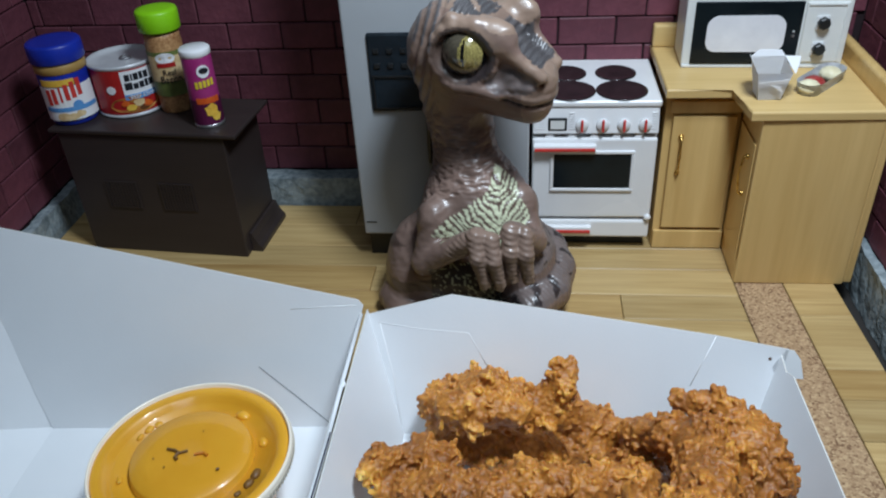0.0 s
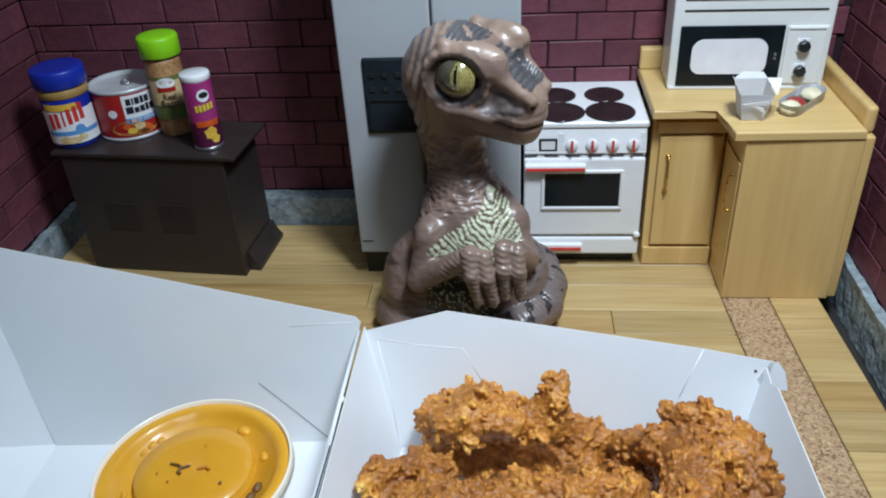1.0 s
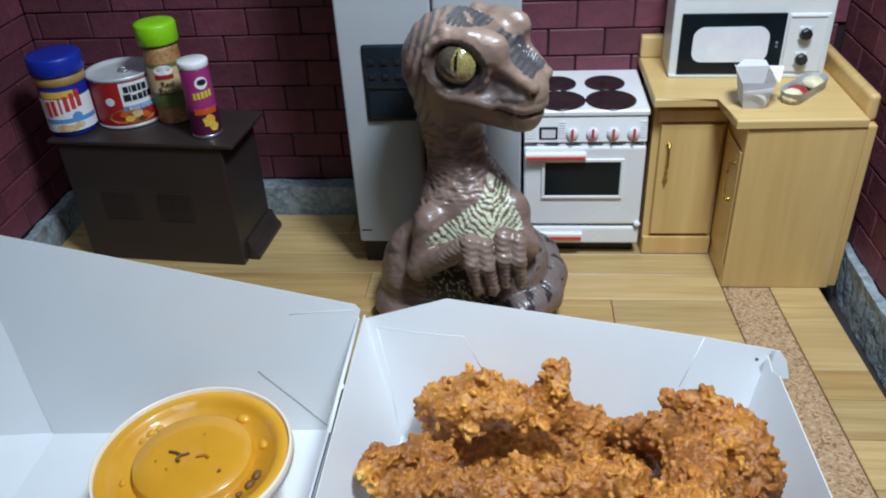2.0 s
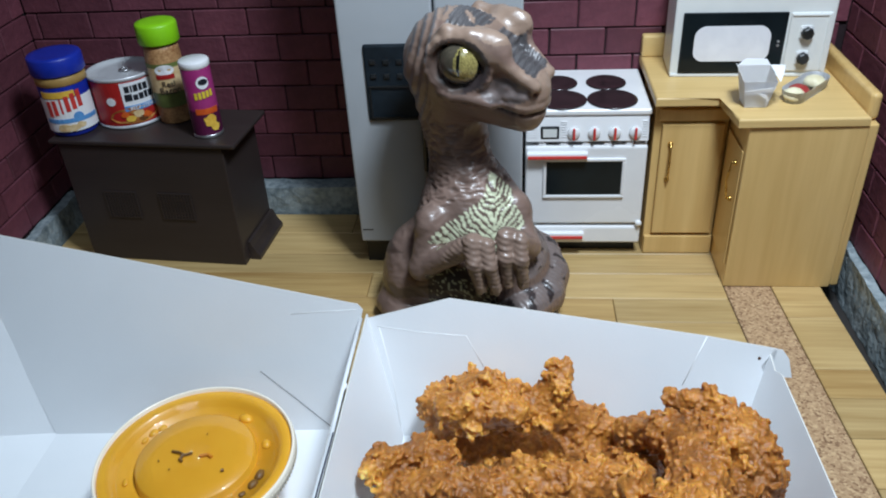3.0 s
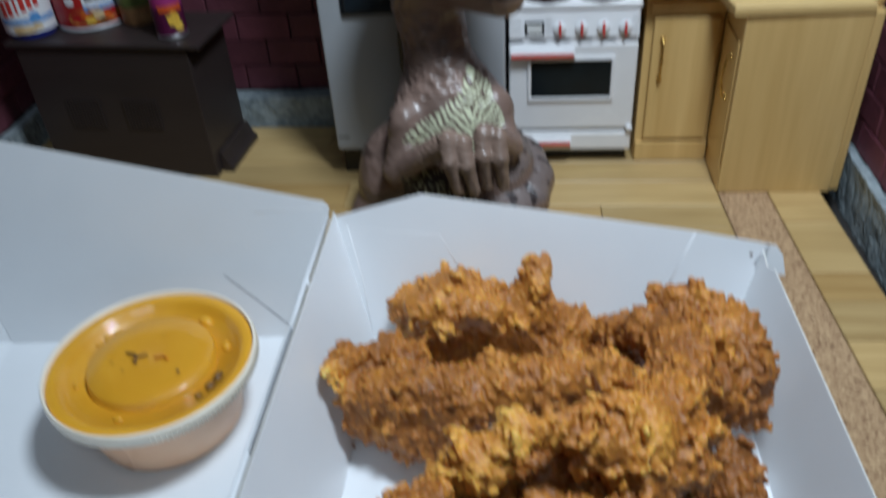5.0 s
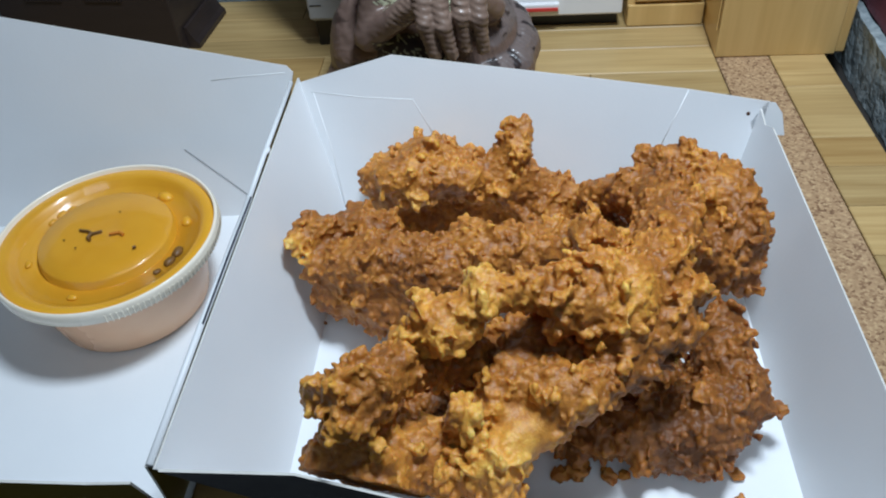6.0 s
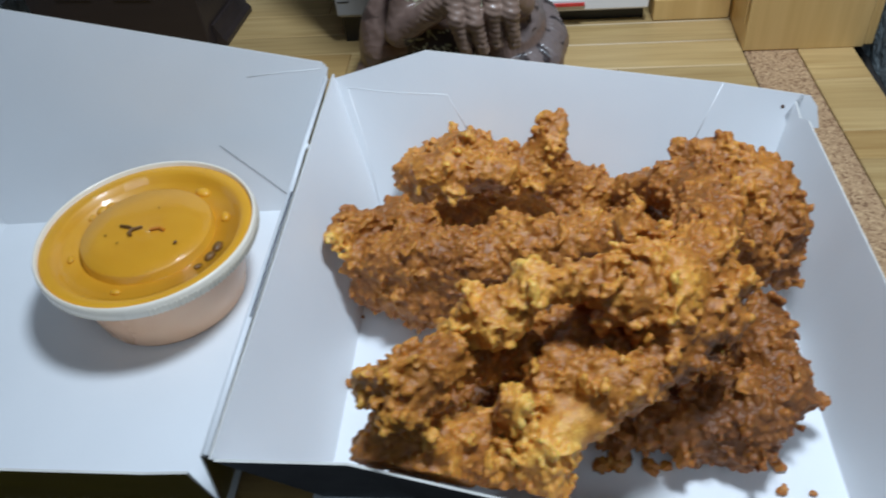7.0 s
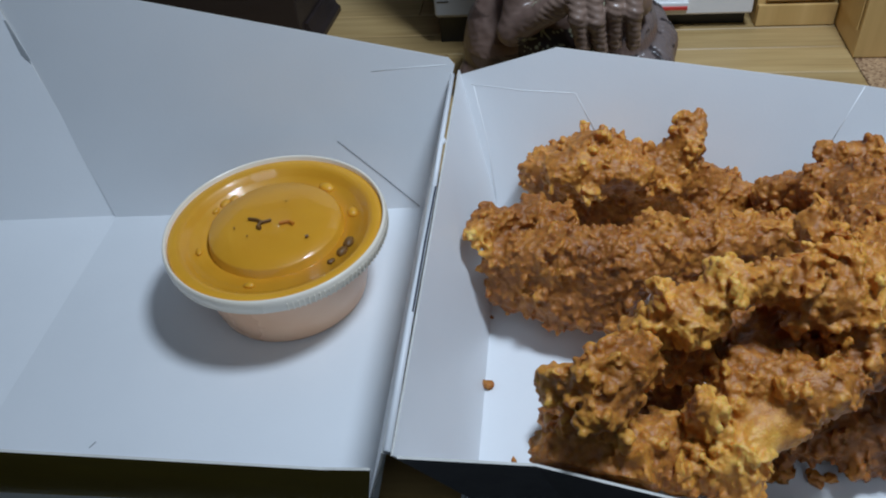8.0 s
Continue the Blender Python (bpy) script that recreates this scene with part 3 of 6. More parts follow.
for v in bm.verts:
    v.co.z -= 0.0005 * math.cos(v.co.x * 400) * (v.co.z > 0.0955)
part("window", bm, M_FROST, d, "white frosted window")
for z in (0.0962, 0.0945):
    part("door_button", lathe(bmesh.new(), [(0.0006, 0), (0.0004, -0.0006)], (0.0185, MY - 0.001, z), 12, "y"), M_STEEL, d)
p = part("control_panel", one(0.0222, 0.0386, MY - 0.0009, MY + 0.0008, 0.0832, 0.1082, 0.0004), M_CREAM, mw)
part("panel_rim", bx(one(0.0371, 0.0376, MY - 0.0014, MY - 0.0007, 0.0838, 0.1076), 0.0228, 0.0370, MY - 0.0014, MY - 0.0007, 0.1071, 0.1076), M_CREAM, p)
for z in (0.1000, 0.0892):
    k = part("dial_base", one(0.0265, 0.0317, MY - 0.0017, MY - 0.0008, z - 0.0028, z + 0.0028, 0.0008, 3), M_ENAMEL, p)
    part("dial", lathe(bmesh.new(), [(0.0026, -0.0006), (0.0025, -0.0024), (0.0019, -0.0030)], (0.0293, MY - 0.001, z), 8, "y"), M_BLACK, k, "black eight-sided dial")
for z in (0.1146, 0.1192):
    part("vent_slot", one(-0.0205, 0.0368, MY - 0.0003, MY + 0.0006, z, z + 0.0007), M_BLACK, mw)
PIV = Matrix.Translation((0.0076, MY, 0))
mw.matrix_basis = PIV @ Matrix.Rotation(radians(-2.2), 4, "Z") @ PIV.inverted() @ Matrix.Translation(mw.location)

# ---- small things on the worktop ----
pail = thing("takeout_pail", (0.0042, 0.0145, ZW), "white folded paper takeout pail", "food box")
bm = bmesh.new()
cx, cy, z0, z1, a, b = 0.0036, 0.0145, ZW, 0.0943, 0.0042, 0.0064
lo = [bm.verts.new((cx + sx * a, cy + sy * a, z0)) for sx, sy in ((-1, -1), (1, -1), (1, 1), (-1, 1))]
hi = [bm.verts.new((cx + sx * b, cy + sy * b, z1 - 0.0022 * (sy < 0))) for sx, sy in ((-1, -1), (1, -1), (1, 1), (-1, 1))]
bm.faces.new(lo[::-1])
for i in range(4):
    bm.faces.new((lo[i], lo[(i + 1) % 4], hi[(i + 1) % 4], hi[i]))
bmesh.ops.solidify(bm, geom=bm.faces[:], thickness=0.0003)
part("body", bm, M_PAPER, pail)
zf = z1 - 0.0022
for q, o in (([(-1, -1, zf), (-1, 1, z1), (-1.15, 0.8, z1 + 0.0014), (-1.30, -0.9, zf + 0.0040)], (-1, 0, 0.3)),
             ([(-1, 1, z1), (1, 1, z1), (0.75, 1.1, z1 + 0.0022), (-0.55, 1.1, z1 + 0.0024)], (0, 1, 0.3)),
             ([(1, -1, zf), (1, 1, z1), (1.55, 0.5, z1 + 0.0010), (1.75, -0.2, zf + 0.0018)], (1, 0, 0.6))):
    part("flap", sheet([(cx + x * b, cy + y * b, z) for x, y, z in q], o, 0.00025), [M_PAPER] * 3, pail)
for q in ([(-0.9, -0.99, 0.0885), (0.9, -1.0, 0.0900), (0.75, -0.97, 0.0886), (-0.3, -0.95, 0.0878)], [(-0.15, -0.93, 0.0875), (0.45, -0.94, 0.0868), (0.62, -0.90, 0.0842)]):
    part("tuck", sheet([(cx + x * b, cy + y * b - 0.0004, z) for x, y, z in q], (0, -1, 0), 0.0003), [M_PAPER] * 3, pail)

dip = thing("dip_tray", (0.026, 0.025, ZW), "small tin tray with cream and red dips", "food tray")


def boat(bm, r0, z0, r1, z1, p, q, n=20):
    """A ring of wall points round a bar-shaped outline."""
    out = []
    p, q = Vector(p), Vector(q)
    ax = (q - p).normalized()
    sd = Vector((-ax.y, ax.x))
    for r, z in ((r0, z0), (r1, z1)):
        ring = []
        for i in range(n):
            a = math.pi * (i / (n // 2 - 1) if i < n // 2 else (i - n // 2) / (n // 2 - 1) + 1) - math.pi / 2
            c = q if i < n // 2 else p
            v = c + r * (math.cos(a) * ax + math.sin(a) * sd)
            ring.append(bm.verts.new((v.x, v.y, z)))
        out.append(ring)
    for i in range(n):
        bm.faces.new((out[0][i], out[0][(i + 1) % n], out[1][(i + 1) % n], out[1][i]))
    bm.faces.new(out[0][::-1])
    return out


bm = bmesh.new()
boat(bm, 0.0040, ZW, 0.0050, 0.0855, (0.0200, 0.0170), (0.0330, 0.0315))
bmesh.ops.solidify(bm, geom=bm.faces[:], thickness=0.0003)
part("tray", bm, M_TIN, dip, "", True)
for c, r, m, lab in (((0.0197, 0.0166), 0.0042, M_CREAMDIP, "cream dip"), ((0.0228, 0.0206), 0.0041, M_SALSA, "red dip"), ((0.0318, 0.0302), 0.0042, M_CREAMDIP, "cream dip")):
    bm = bmesh.new()
    bmesh.ops.create_icosphere(bm, subdivisions=3, radius=1, matrix=Matrix.LocRotScale((c[0], c[1], 0.0832), None, (r, r, 0.0028)))
    for v in bm.verts:
        v.co += 0.0003 * noise.noise_vector(v.co * 700)
    part("dip", bm, m, dip, lab, True)

# ---- dark cabinet with jars ----
dk = thing("sideboard", (-0.265, 0.04, 0.0), "dark brown wooden sideboard with two perforated panels", "sideboard")
part("top", one(-0.3050, -0.2150, 0.0130, 0.0530, 0.0626, 0.0645, 0.0006), M_ESPRESSO, dk)
part("body", one(-0.3015, -0.2215, 0.0145, 0.0525, 0.0, 0.0624, 0.0005), M_ESPRESSO, dk)
bm = bmesh.new()
prof = [(0.0, 0.0), (0.0052, 0.0), (0.0052, 0.0022), (0.0036, 0.0040), (0.0022, 0.0068), (0.0012, 0.0098), (0.0, 0.0100)]
ends = [[bm.verts.new((-0.2213 + x, y, z)) for x, z in prof] for y in (0.0200, 0.0525)]
bm.faces.new(ends[0])
bm.faces.new(ends[1][::-1])
for i in range(len(prof)):
    j = (i + 1) % len(prof)
    bm.faces.new((ends[0][i], ends[1][i], ends[1][j], ends[0][j]))
bmesh.ops.recalc_face_normals(bm, faces=bm.faces[:])
part("foot_moulding", bm, M_ESPRESSO, dk)
for x0 in (-0.2855, -0.2580):
    g = bmesh.new()
    for i in range(11):
        x = x0 + i * 0.00155
        bx(g, x, x + 0.0007, 0.0138, 0.0146, 0.0245, 0.0385)
    for j in range(9):
        z = 0.0245 + j * 0.00166
        bx(g, x0, x0 + 0.0162, 0.0140, 0.0147, z, z + 0.0007)
    part("grille", g, M_ESPRESSO, dk, "perforated panel")
# it stands a little askew
PIV = Matrix.Translation((-0.2155, 0.0135, 0))
dk.matrix_basis = PIV @ Matrix.Rotation(radians(-5), 4, "Z") @ PIV.inverted() @ Matrix.Translation(dk.location)

ZT = 0.0646


def slim(ob, k):
    """Draw a packet in towards its axis."""
    for o in ob.children_recursive:
        o.data.transform(Matrix.Diagonal((k, k, 1, 1)))


jar = thing("peanut_butter_jar", (-0.2965, 0.0335, ZT), "toy jar with blue lid, tan band and white label", "jar", "food packets on the sideboard")
c = (-0.2965, 0.0335, ZT)
part("body", lathe(bmesh.new(), [(0.0106, 0), (0.0115, 0.001), (0.0124, 0.0225), (0.0119, 0.026), (0.0115, 0.028)], c, 44), M_BLUE, jar, "", True)
part("neck_band", lathe(bmesh.new(), [(0.0122, 0.0240), (0.0127, 0.0243), (0.0125, 0.0276), (0.0119, 0.0282)], c, 44), M_GOLD, jar, "tan band", True)
part("lid", lathe(bmesh.new(), [(0.0129, 0.0284), (0.0134, 0.029), (0.0134, 0.0356), (0.0127, 0.0366), (0.010, 0.0365), (0.001, 0.0363)], c, 44), M_BLUE, jar, "blue screw lid", True)
lab = part("label", wrap(bmesh.new(), c, 0.01245, ZT + 0.0030, ZT + 0.0185, -135, 10), M_PAPER, jar, "white label with red name shape")
part("label_band", wrap(bmesh.new(), c, 0.0126, ZT + 0.0190, ZT + 0.0220, -120, -40), M_CHIP, jar, "yellow strip")
for i, (w, hh) in enumerate(((10.5, 0.0072), (9.5, 0.0070), (4.5, 0.0068), (10.0, 0.0072), (10.0, 0.0074), (10.5, 0.0078))):
    am = -106 + i * 14.5
    part("name_shape", wrap(bmesh.new(), c, 0.01262, ZT + 0.0104 + i * 0.0007, ZT + 0.0104 + hh + i * 0.0007, am - w / 2, am + w / 2, seg=4), M_RED, lab, "red bar")
part("label_wave", wrap(bmesh.new(), c, 0.01262, ZT + 0.0072, ZT + 0.0092, -125, 5, seg=12), M_SKY, lab, "pale blue band")
for i, (am, zz, w, h) in enumerate(((-82, 0.0050, 0.0075, 0.0036), (-62, 0.0048, 0.0060, 0.0032), (-45, 0.0056, 0.0045, 0.0030))):
    part("peanut_picture", blob(bmesh.new(), (c[0], c[1], ZT + zz), 0.0126, am, w, h, wob=0.3, seed=i), M_PEANUT, lab, "printed peanuts")
part("seal_shape", blob(bmesh.new(), (c[0], c[1], ZT + 0.0095), 0.0126, -45, 0.0052, 0.0046), M_SKY, lab, "blue oval")

slim(jar, 0.87)
can = thing("stew_can", (-0.2745, 0.0470, ZT), "toy tin can with red label and stew picture", "food can", "food packets on the sideboard")
c = (-0.2745, 0.0470, ZT)
part("body", lathe(bmesh.new(), [(0.0151, 0), (0.0157, 0.0004), (0.0157, 0.0012), (0.0152, 0.0016), (0.0152, 0.0225), (0.0157, 0.0229), (0.0157, 0.0241), (0.0149, 0.0243),
                                 (0.0145, 0.0230), (0.0100, 0.0228), (0.0012, 0.0228)], c, 48), M_TIN, can, "", True)
lab = part("label", wrap(bmesh.new(), c, 0.01525, ZT + 0.0018, ZT + 0.0223, -190, 20, seg=28), M_CANRED, can, "red paper label")
part("label_field", wrap(bmesh.new(), c, 0.01545, ZT + 0.0110, ZT + 0.0218, -72, -8), M_PAPER, lab, "white field")
part("label_band", wrap(bmesh.new(), c, 0.01550, ZT + 0.0085, ZT + 0.0110, -72, -8), M_SKY, lab, "blue band")
part("stew_picture", blob(bmesh.new(), (c[0], c[1], ZT + 0.0062), 0.0155, -58, 0.0230, 0.0078, n=28, wob=0.1, seed=4), M_STEW, lab, "printed bowl of stew")
part("seal_shape", blob(bmesh.new(), (c[0], c[1], ZT + 0.0135), 0.0155, -92, 0.0042, 0.0038), M_PAPER, lab, "pale round seal")
rnd = random.Random(5)
for z, a0, ws in ((0.0172, -66, (8, 3, 8, 6, 8)), (0.0132, -68, (12, 8, 8, 6, 8))):
    for w in ws:
        part("name_shape", wrap(bmesh.new(), c, 0.01562, ZT + z, ZT + z + rnd.uniform(0.0025, 0.0033), a0, a0 + w, seg=3), M_INK, lab, "dark navy bar")
        a0 += w + 1.6
for i, (am, zz, w, h, m) in enumerate(((-66, 0.0050, 0.0044, 0.0030, M_CHIP), (-52, 0.0068, 0.0050, 0.0034, M_PEANUT), (-38, 0.0056, 0.0040, 0.0030, M_ORANGE), (-28, 0.0072, 0.0036, 0.0030, M_CANRED), (-46, 0.0040, 0.0042, 0.0024, M_FLAKE), (-74, 0.0070, 0.0034, 0.0028, M_ORANGE))):
    part("stew_piece", blob(bmesh.new(), (c[0], c[1], ZT + zz), 0.0157, am, w, h, wob=0.3, seed=i), m, lab, "printed stew chunk")
part("product_words", lettering("BEEF STEW", c, 0.01565, -42, ZT + 0.0090, 0.0024), M_PAPER, lab, "white words beef stew")
part("ring_pull", lathe(bmesh.new(), [(0.0020, 0.0233), (0.0028, 0.0233), (0.0028, 0.0238), (0.0020, 0.0238)], (c[0] + 0.002, c[1], ZT), 20, closed=True), M_STEEL, can, "steel ring pull", True)

shk = thing("bacon_shaker", (-0.2515, 0.0445, ZT), "toy shaker of bacon bits with lime green cap", "jar", "food packets on the sideboard")
c = (-0.2515, 0.0445, ZT)
part("body", lathe(bmesh.new(), [(0.0082, 0), (0.0088, 0.0008), (0.0092, 0.031), (0.0088, 0.034), (0.0088, 0.0370)], c, 36), M_BITS, shk, "bacon bits seen through the side", True)
part("cap", lathe(bmesh.new(), [(0.0100, 0.0372), (0.0104, 0.0378), (0.0104, 0.0452), (0.0098, 0.0462), (0.007, 0.0466), (0.001, 0.0466)], c, 36), M_LIME, shk, "lime green cap", True)
lab = part("label", wrap(bmesh.new(), c, 0.00925, ZT + 0.0085, ZT + 0.0290, -150, 10), M_GREENLAB, shk, "olive label")
part("label_field", wrap(bmesh.new(), c, 0.0094, ZT + 0.0155, ZT + 0.0270, -135, -20), M_PEANUT, lab, "pale field")
part("name_shape", blob(bmesh.new(), (c[0], c[1], ZT + 0.0262), 0.0096, -72, 0.0098, 0.0048), M_PAPER, lab, "pale name shape")
part("name_band", wrap(bmesh.new(), c, 0.0097, ZT + 0.0222, ZT + 0.0242, -100, -45), M_CANRED, lab, "red band")
part("product_words", lettering("Real", c, 0.0097, -68, ZT + 0.0186, 0.0038), M_INK, lab, "dark word real")
part("product_words", lettering("Bacon", c, 0.0097, -66, ZT + 0.0152, 0.0044), M_INK, lab, "dark word bacon")

slim(shk, 0.88)
tub = thing("chip_tube", (-0.2303, 0.0268, ZT), "magenta toy crisp tube with white lid", "food tube", "food packets on the sideboard")
c = (-0.2303, 0.0268, ZT)
part("body", lathe(bmesh.new(), [(0.0070, 0.0012), (0.0071, 0.0016), (0.0071, 0.0316), (0.0070, 0.0318)], c, 32), M_MAGENTA, tub, "", True)
part("base", lathe(bmesh.new(), [(0.0070, 0), (0.0074, 0.0003), (0.0074, 0.0014), (0.0070, 0.0016)], c, 32), M_STEEL, tub, "", True)
part("lid", lathe(bmesh.new(), [(0.0070, 0.0318), (0.0073, 0.0321), (0.0073, 0.0342), (0.0069, 0.0348), (0.001, 0.0346)], c, 32), M_PAPER, tub, "white lid", True)
lab = part("label", wrap(bmesh.new(), c, 0.00715, ZT + 0.0018, ZT + 0.0130, -160, 30), M_PURPLE, tub, "dark purple lower print")
part("face_shape", blob(bmesh.new(), (c[0], c[1], ZT + 0.0258), 0.0072, -52, 0.0062, 0.0056), M_PAPER, lab, "white oval mark")
part("face_shape", blob(bmesh.new(), (c[0], c[1], ZT + 0.0262), 0.0074, -50, 0.0046, 0.0026), M_INK, lab, "black oval mark")
for i in range(5):
    part("name_shape", wrap(bmesh.new(), c, 0.0073, ZT + 0.0185 + i * 0.0002, ZT + 0.0215 + i * 0.0002, -92 + i * 15, -81 + i * 15, seg=3), M_YPRINT, lab, "yellow bar")
part("flame_print", wrap(bmesh.new(), c, 0.0073, ZT + 0.0115, ZT + 0.0142, -100, -10), M_ORANGE, lab, "orange band")
part("chip_picture", blob(bmesh.new(), (c[0], c[1], ZT + 0.0085), 0.0074, -50, 0.0064, 0.0056, wob=0.35, seed=3), M_CHIP, lab, "printed yellow chip")
part("chip_picture", blob(bmesh.new(), (c[0], c[1], ZT + 0.0052), 0.0074, -35, 0.0045, 0.0040, wob=0.35, seed=8), M_CHIP, lab, "printed yellow chip")

slim(tub, 0.90)

# ---- opened card clamshell ----
box = thing("clamshell_box", (-0.14, -0.15, 0.0), "opened white card clamshell box with yellow outside", "food box")
CARD = [M_BOX, M_YELLOW, M_BOXEDGE]
CARD_N = [M_BOX, M_NAVY, M_BOXEDGE]
TF = 0.0030                      # inner height of the tray's and lid's floor
HX, HZ = -0.1435, 0.0445         # hinge
# tray corners: floor and rim
tf = {"nl": (-0.1360, -0.0968, 0.0022), "nr": (-0.0150, -0.0976, 0.0022), "sr": (-0.0150, -0.1960, 0.0022), "sl": (-0.1320, -0.1960, 0.0022)}
NL, PK, NR = (-0.1436, -0.0818, 0.0437), (-0.1141, -0.0794, 0.0510), (-0.0050, -0.0852, 0.0357)
SR, SL = (-0.0055, -0.2130, 0.0360), (-0.1425, -0.2125, HZ)
TB = [tf["nl"], NL, PK, (-0.0281, -0.0838, 0.0396), NR, tf["nr"]]
LT = (-0.1440, -0.0805, 0.0470)
LB = [(-0.1560, -0.0950, 0.0022), (-0.2590, -0.0998, 0.0022), (-0.2825, -0.0790, 0.0795), (-0.1490, -0.0803, 0.0497), (-0.1458, -0.0803, 0.0490), LT]
part("tray_floor", sheet([(-0.1350, -0.0930, TF), (-0.0120, -0.0930, TF), (-0.0120, -0.1990, TF), (-0.1350, -0.1990, TF)], (0, 0, -1)), CARD_N, box)
part("tray_back_wall", sheet(TB, (0, 1, -0.3)), CARD_N, box)
part("tray_hinge_wall", sheet([tf["sl"], SL, (HX, -0.1500, HZ), (HX + 0.0008, -0.0805, HZ + 0.0005), (-0.1305, -0.0915, 0.0022)], (-1, 0, -0.3)), CARD_N, box)
part("tray_side_wall", sheet([(-0.0165, -0.0940, 0.0022), (-0.0080, -0.0852, 0.0340), (-0.0075, -0.0930, 0.0330), (-0.0065, -0.0975, 0.0352), SR, tf["sr"]], (1, 0, -0.3)), CARD_N, box)
# outer side in grey: pale card with its shade put into the colour
CARD_SHADE = [M_BOX, M_CUTSHADE, M_BOXEDGE]
RIM = [SL, (-0.1180, -0.2112, 0.0420), (-0.0760, -0.2195, 0.0400), SR]
FOOT = [tf["sl"], (-0.1110, -0.1960, 0.0022), (-0.0730, -0.1960, 0.0022), tf["sr"]]
wall = bmesh.new()
OUT = Vector((0, -0.00048, -0.00015))
skins = [[[wall.verts.new(Vector(p) + o) for p in row] for row in (FOOT, RIM)] for o in (Vector(), OUT)]
for k, (lo_row, hi_row) in enumerate(skins):
    for i in range(3):
        wall.faces.new((lo_row[i], lo_row[i + 1], hi_row[i + 1], hi_row[i])).material_index = k
ring = [row[0] + row[1][::-1] for row in skins]
for i in range(8):
    j = (i + 1) % 8
    wall.faces.new((ring[0][i], ring[0][j], ring[1][j], ring[1][i])).material_index = 2
bmesh.ops.recalc_face_normals(wall, faces=wall.faces[:])
part("tray_front_wall", wall, CARD_SHADE, box)
fit = plane_of(TB, (0, 1, -0.3))[0]


def on_back(x, z, f=None, lift=0.0):
    f = fit if f is None else f
    return (x, float(f[0] * x + f[1] * z + f[2]) - lift, z)


part("corner_tab", sheet([on_back(-0.0060, 0.0356), on_back(-0.0034, 0.0354), on_back(-0.0012, 0.0325), on_back(0.0001, 0.0263), on_back(-0.0085, 0.0265), on_back(-0.0100, 0.0300)], (0, 1, -0.3)), CARD_N, box)

# lid: floor, long back wall that grows taller, flared far side, hinge wall, front wall
fitl = plane_of(LB, (0, 1, -0.3))[0]
CORNER = on_back(-0.2585, 0.0028, fitl)
part("lid_floor", sheet([(-0.1540, -0.0930, TF), (-0.2592, -0.0930, TF), (-0.2592, -0.2030, TF), (-0.1540, -0.2030, TF)], (0, 0, -1)), CARD, box)
part("lid_back_wall", sheet(LB, (0, 1, -0.3)), CARD, box)
part("lid_hinge_wall", sheet([(-0.1560, -0.2000, TF), (-0.1560, -0.0930, TF), (-0.1450, -0.0810, HZ), (-0.1455, -0.2120, HZ)], (1, 0, -0.3)), CARD, box)
part("lid_far_side", sheet([(-0.2590, -0.0930, TF), (-0.2590, -0.2030, TF), (-0.3600, -0.2080, 0.0230), (-0.3600, -0.0930, 0.0230)], (-0.2, 0, -1)), CARD, box)
top_corner = on_back(-0.2815, 0.0795, fitl)
part("lid_corner_flap", sheet([CORNER, (-0.3600, -0.1300, 0.0230), (-0.3620, -0.1060, 0.0950), top_corner], (-0.3, 1, -0.3)), CARD, box)
part("lid_front_wall", sheet([(-0.1560, -0.2000, 0.0022), (-0.2590, -0.2000, 0.0022), (-0.2900, -0.2200, 0.0545), (-0.2180, -0.2175, 0.0480), (-0.1560, -0.2160, 0.0430), (-0.1470, -0.2130, 0.0442)], (0, -1, -0.3)), CARD, box)
# hinge fold with the perforated slot
bm = bmesh.new()
tube(bm, [(-0.1446, -0.0830, HZ + 0.0002), (-0.1444, -0.1160, HZ + 0.0006), (-0.1443, -0.1360, HZ + 0.0002)], 0.0007, 8)
part("hinge_fold", bm, M_BOX, box, "", True)
bm = tube(bmesh.new(), [(-0.1443, -0.1360, HZ), (-0.1446, -0.1785, HZ), (-0.1445, -0.2118, HZ)], 0.0008, 8)
part("hinge_fold", bm, M_BOX, box, "", True)
part("hinge_slot", tube(bmesh.new(), [(-0.1438, -0.1363, HZ + 0.0005), (-0.1440, -0.1570, HZ + 0.0006), (-0.1441, -0.1782, HZ + 0.0005)], 0.00025, 6), M_NAVY, box, "dark open slot")
bm = bmesh.new()
bmesh.ops.create_icosphere(bm, subdivisions=2, radius=0.0010, matrix=Matrix.LocRotScale((-0.1441, -0.1170, HZ + 0.0006), None, (1, 1.6, 0.8)))
part("torn_nick", bm, M_BOX, box, "raised torn nick", True)
# pressed crease lines, tiny ridges; a whiter card paints in their bright highlights
for f, line in ((fit, [(-0.1393, 0.0413), (-0.1241, 0.0394), (-0.1085, 0.0384), (-0.1024, 0.0277)]), (fit, [(-0.0281, 0.0394), (-0.0354, 0.0230)]), (fit, [(-0.1385, 0.0410), (-0.1345, 0.0240), (-0.1320, 0.0050)]),
                (fitl, [(-0.1690, 0.0460), (-0.1570, 0.0467), (-0.1464, 0.0470)])):
    part("crease", tube(bmesh.new(), [on_back(x, z, f, -0.00006) for x, z in line], 0.00016, 6), M_CREASELIT, box, "", True)
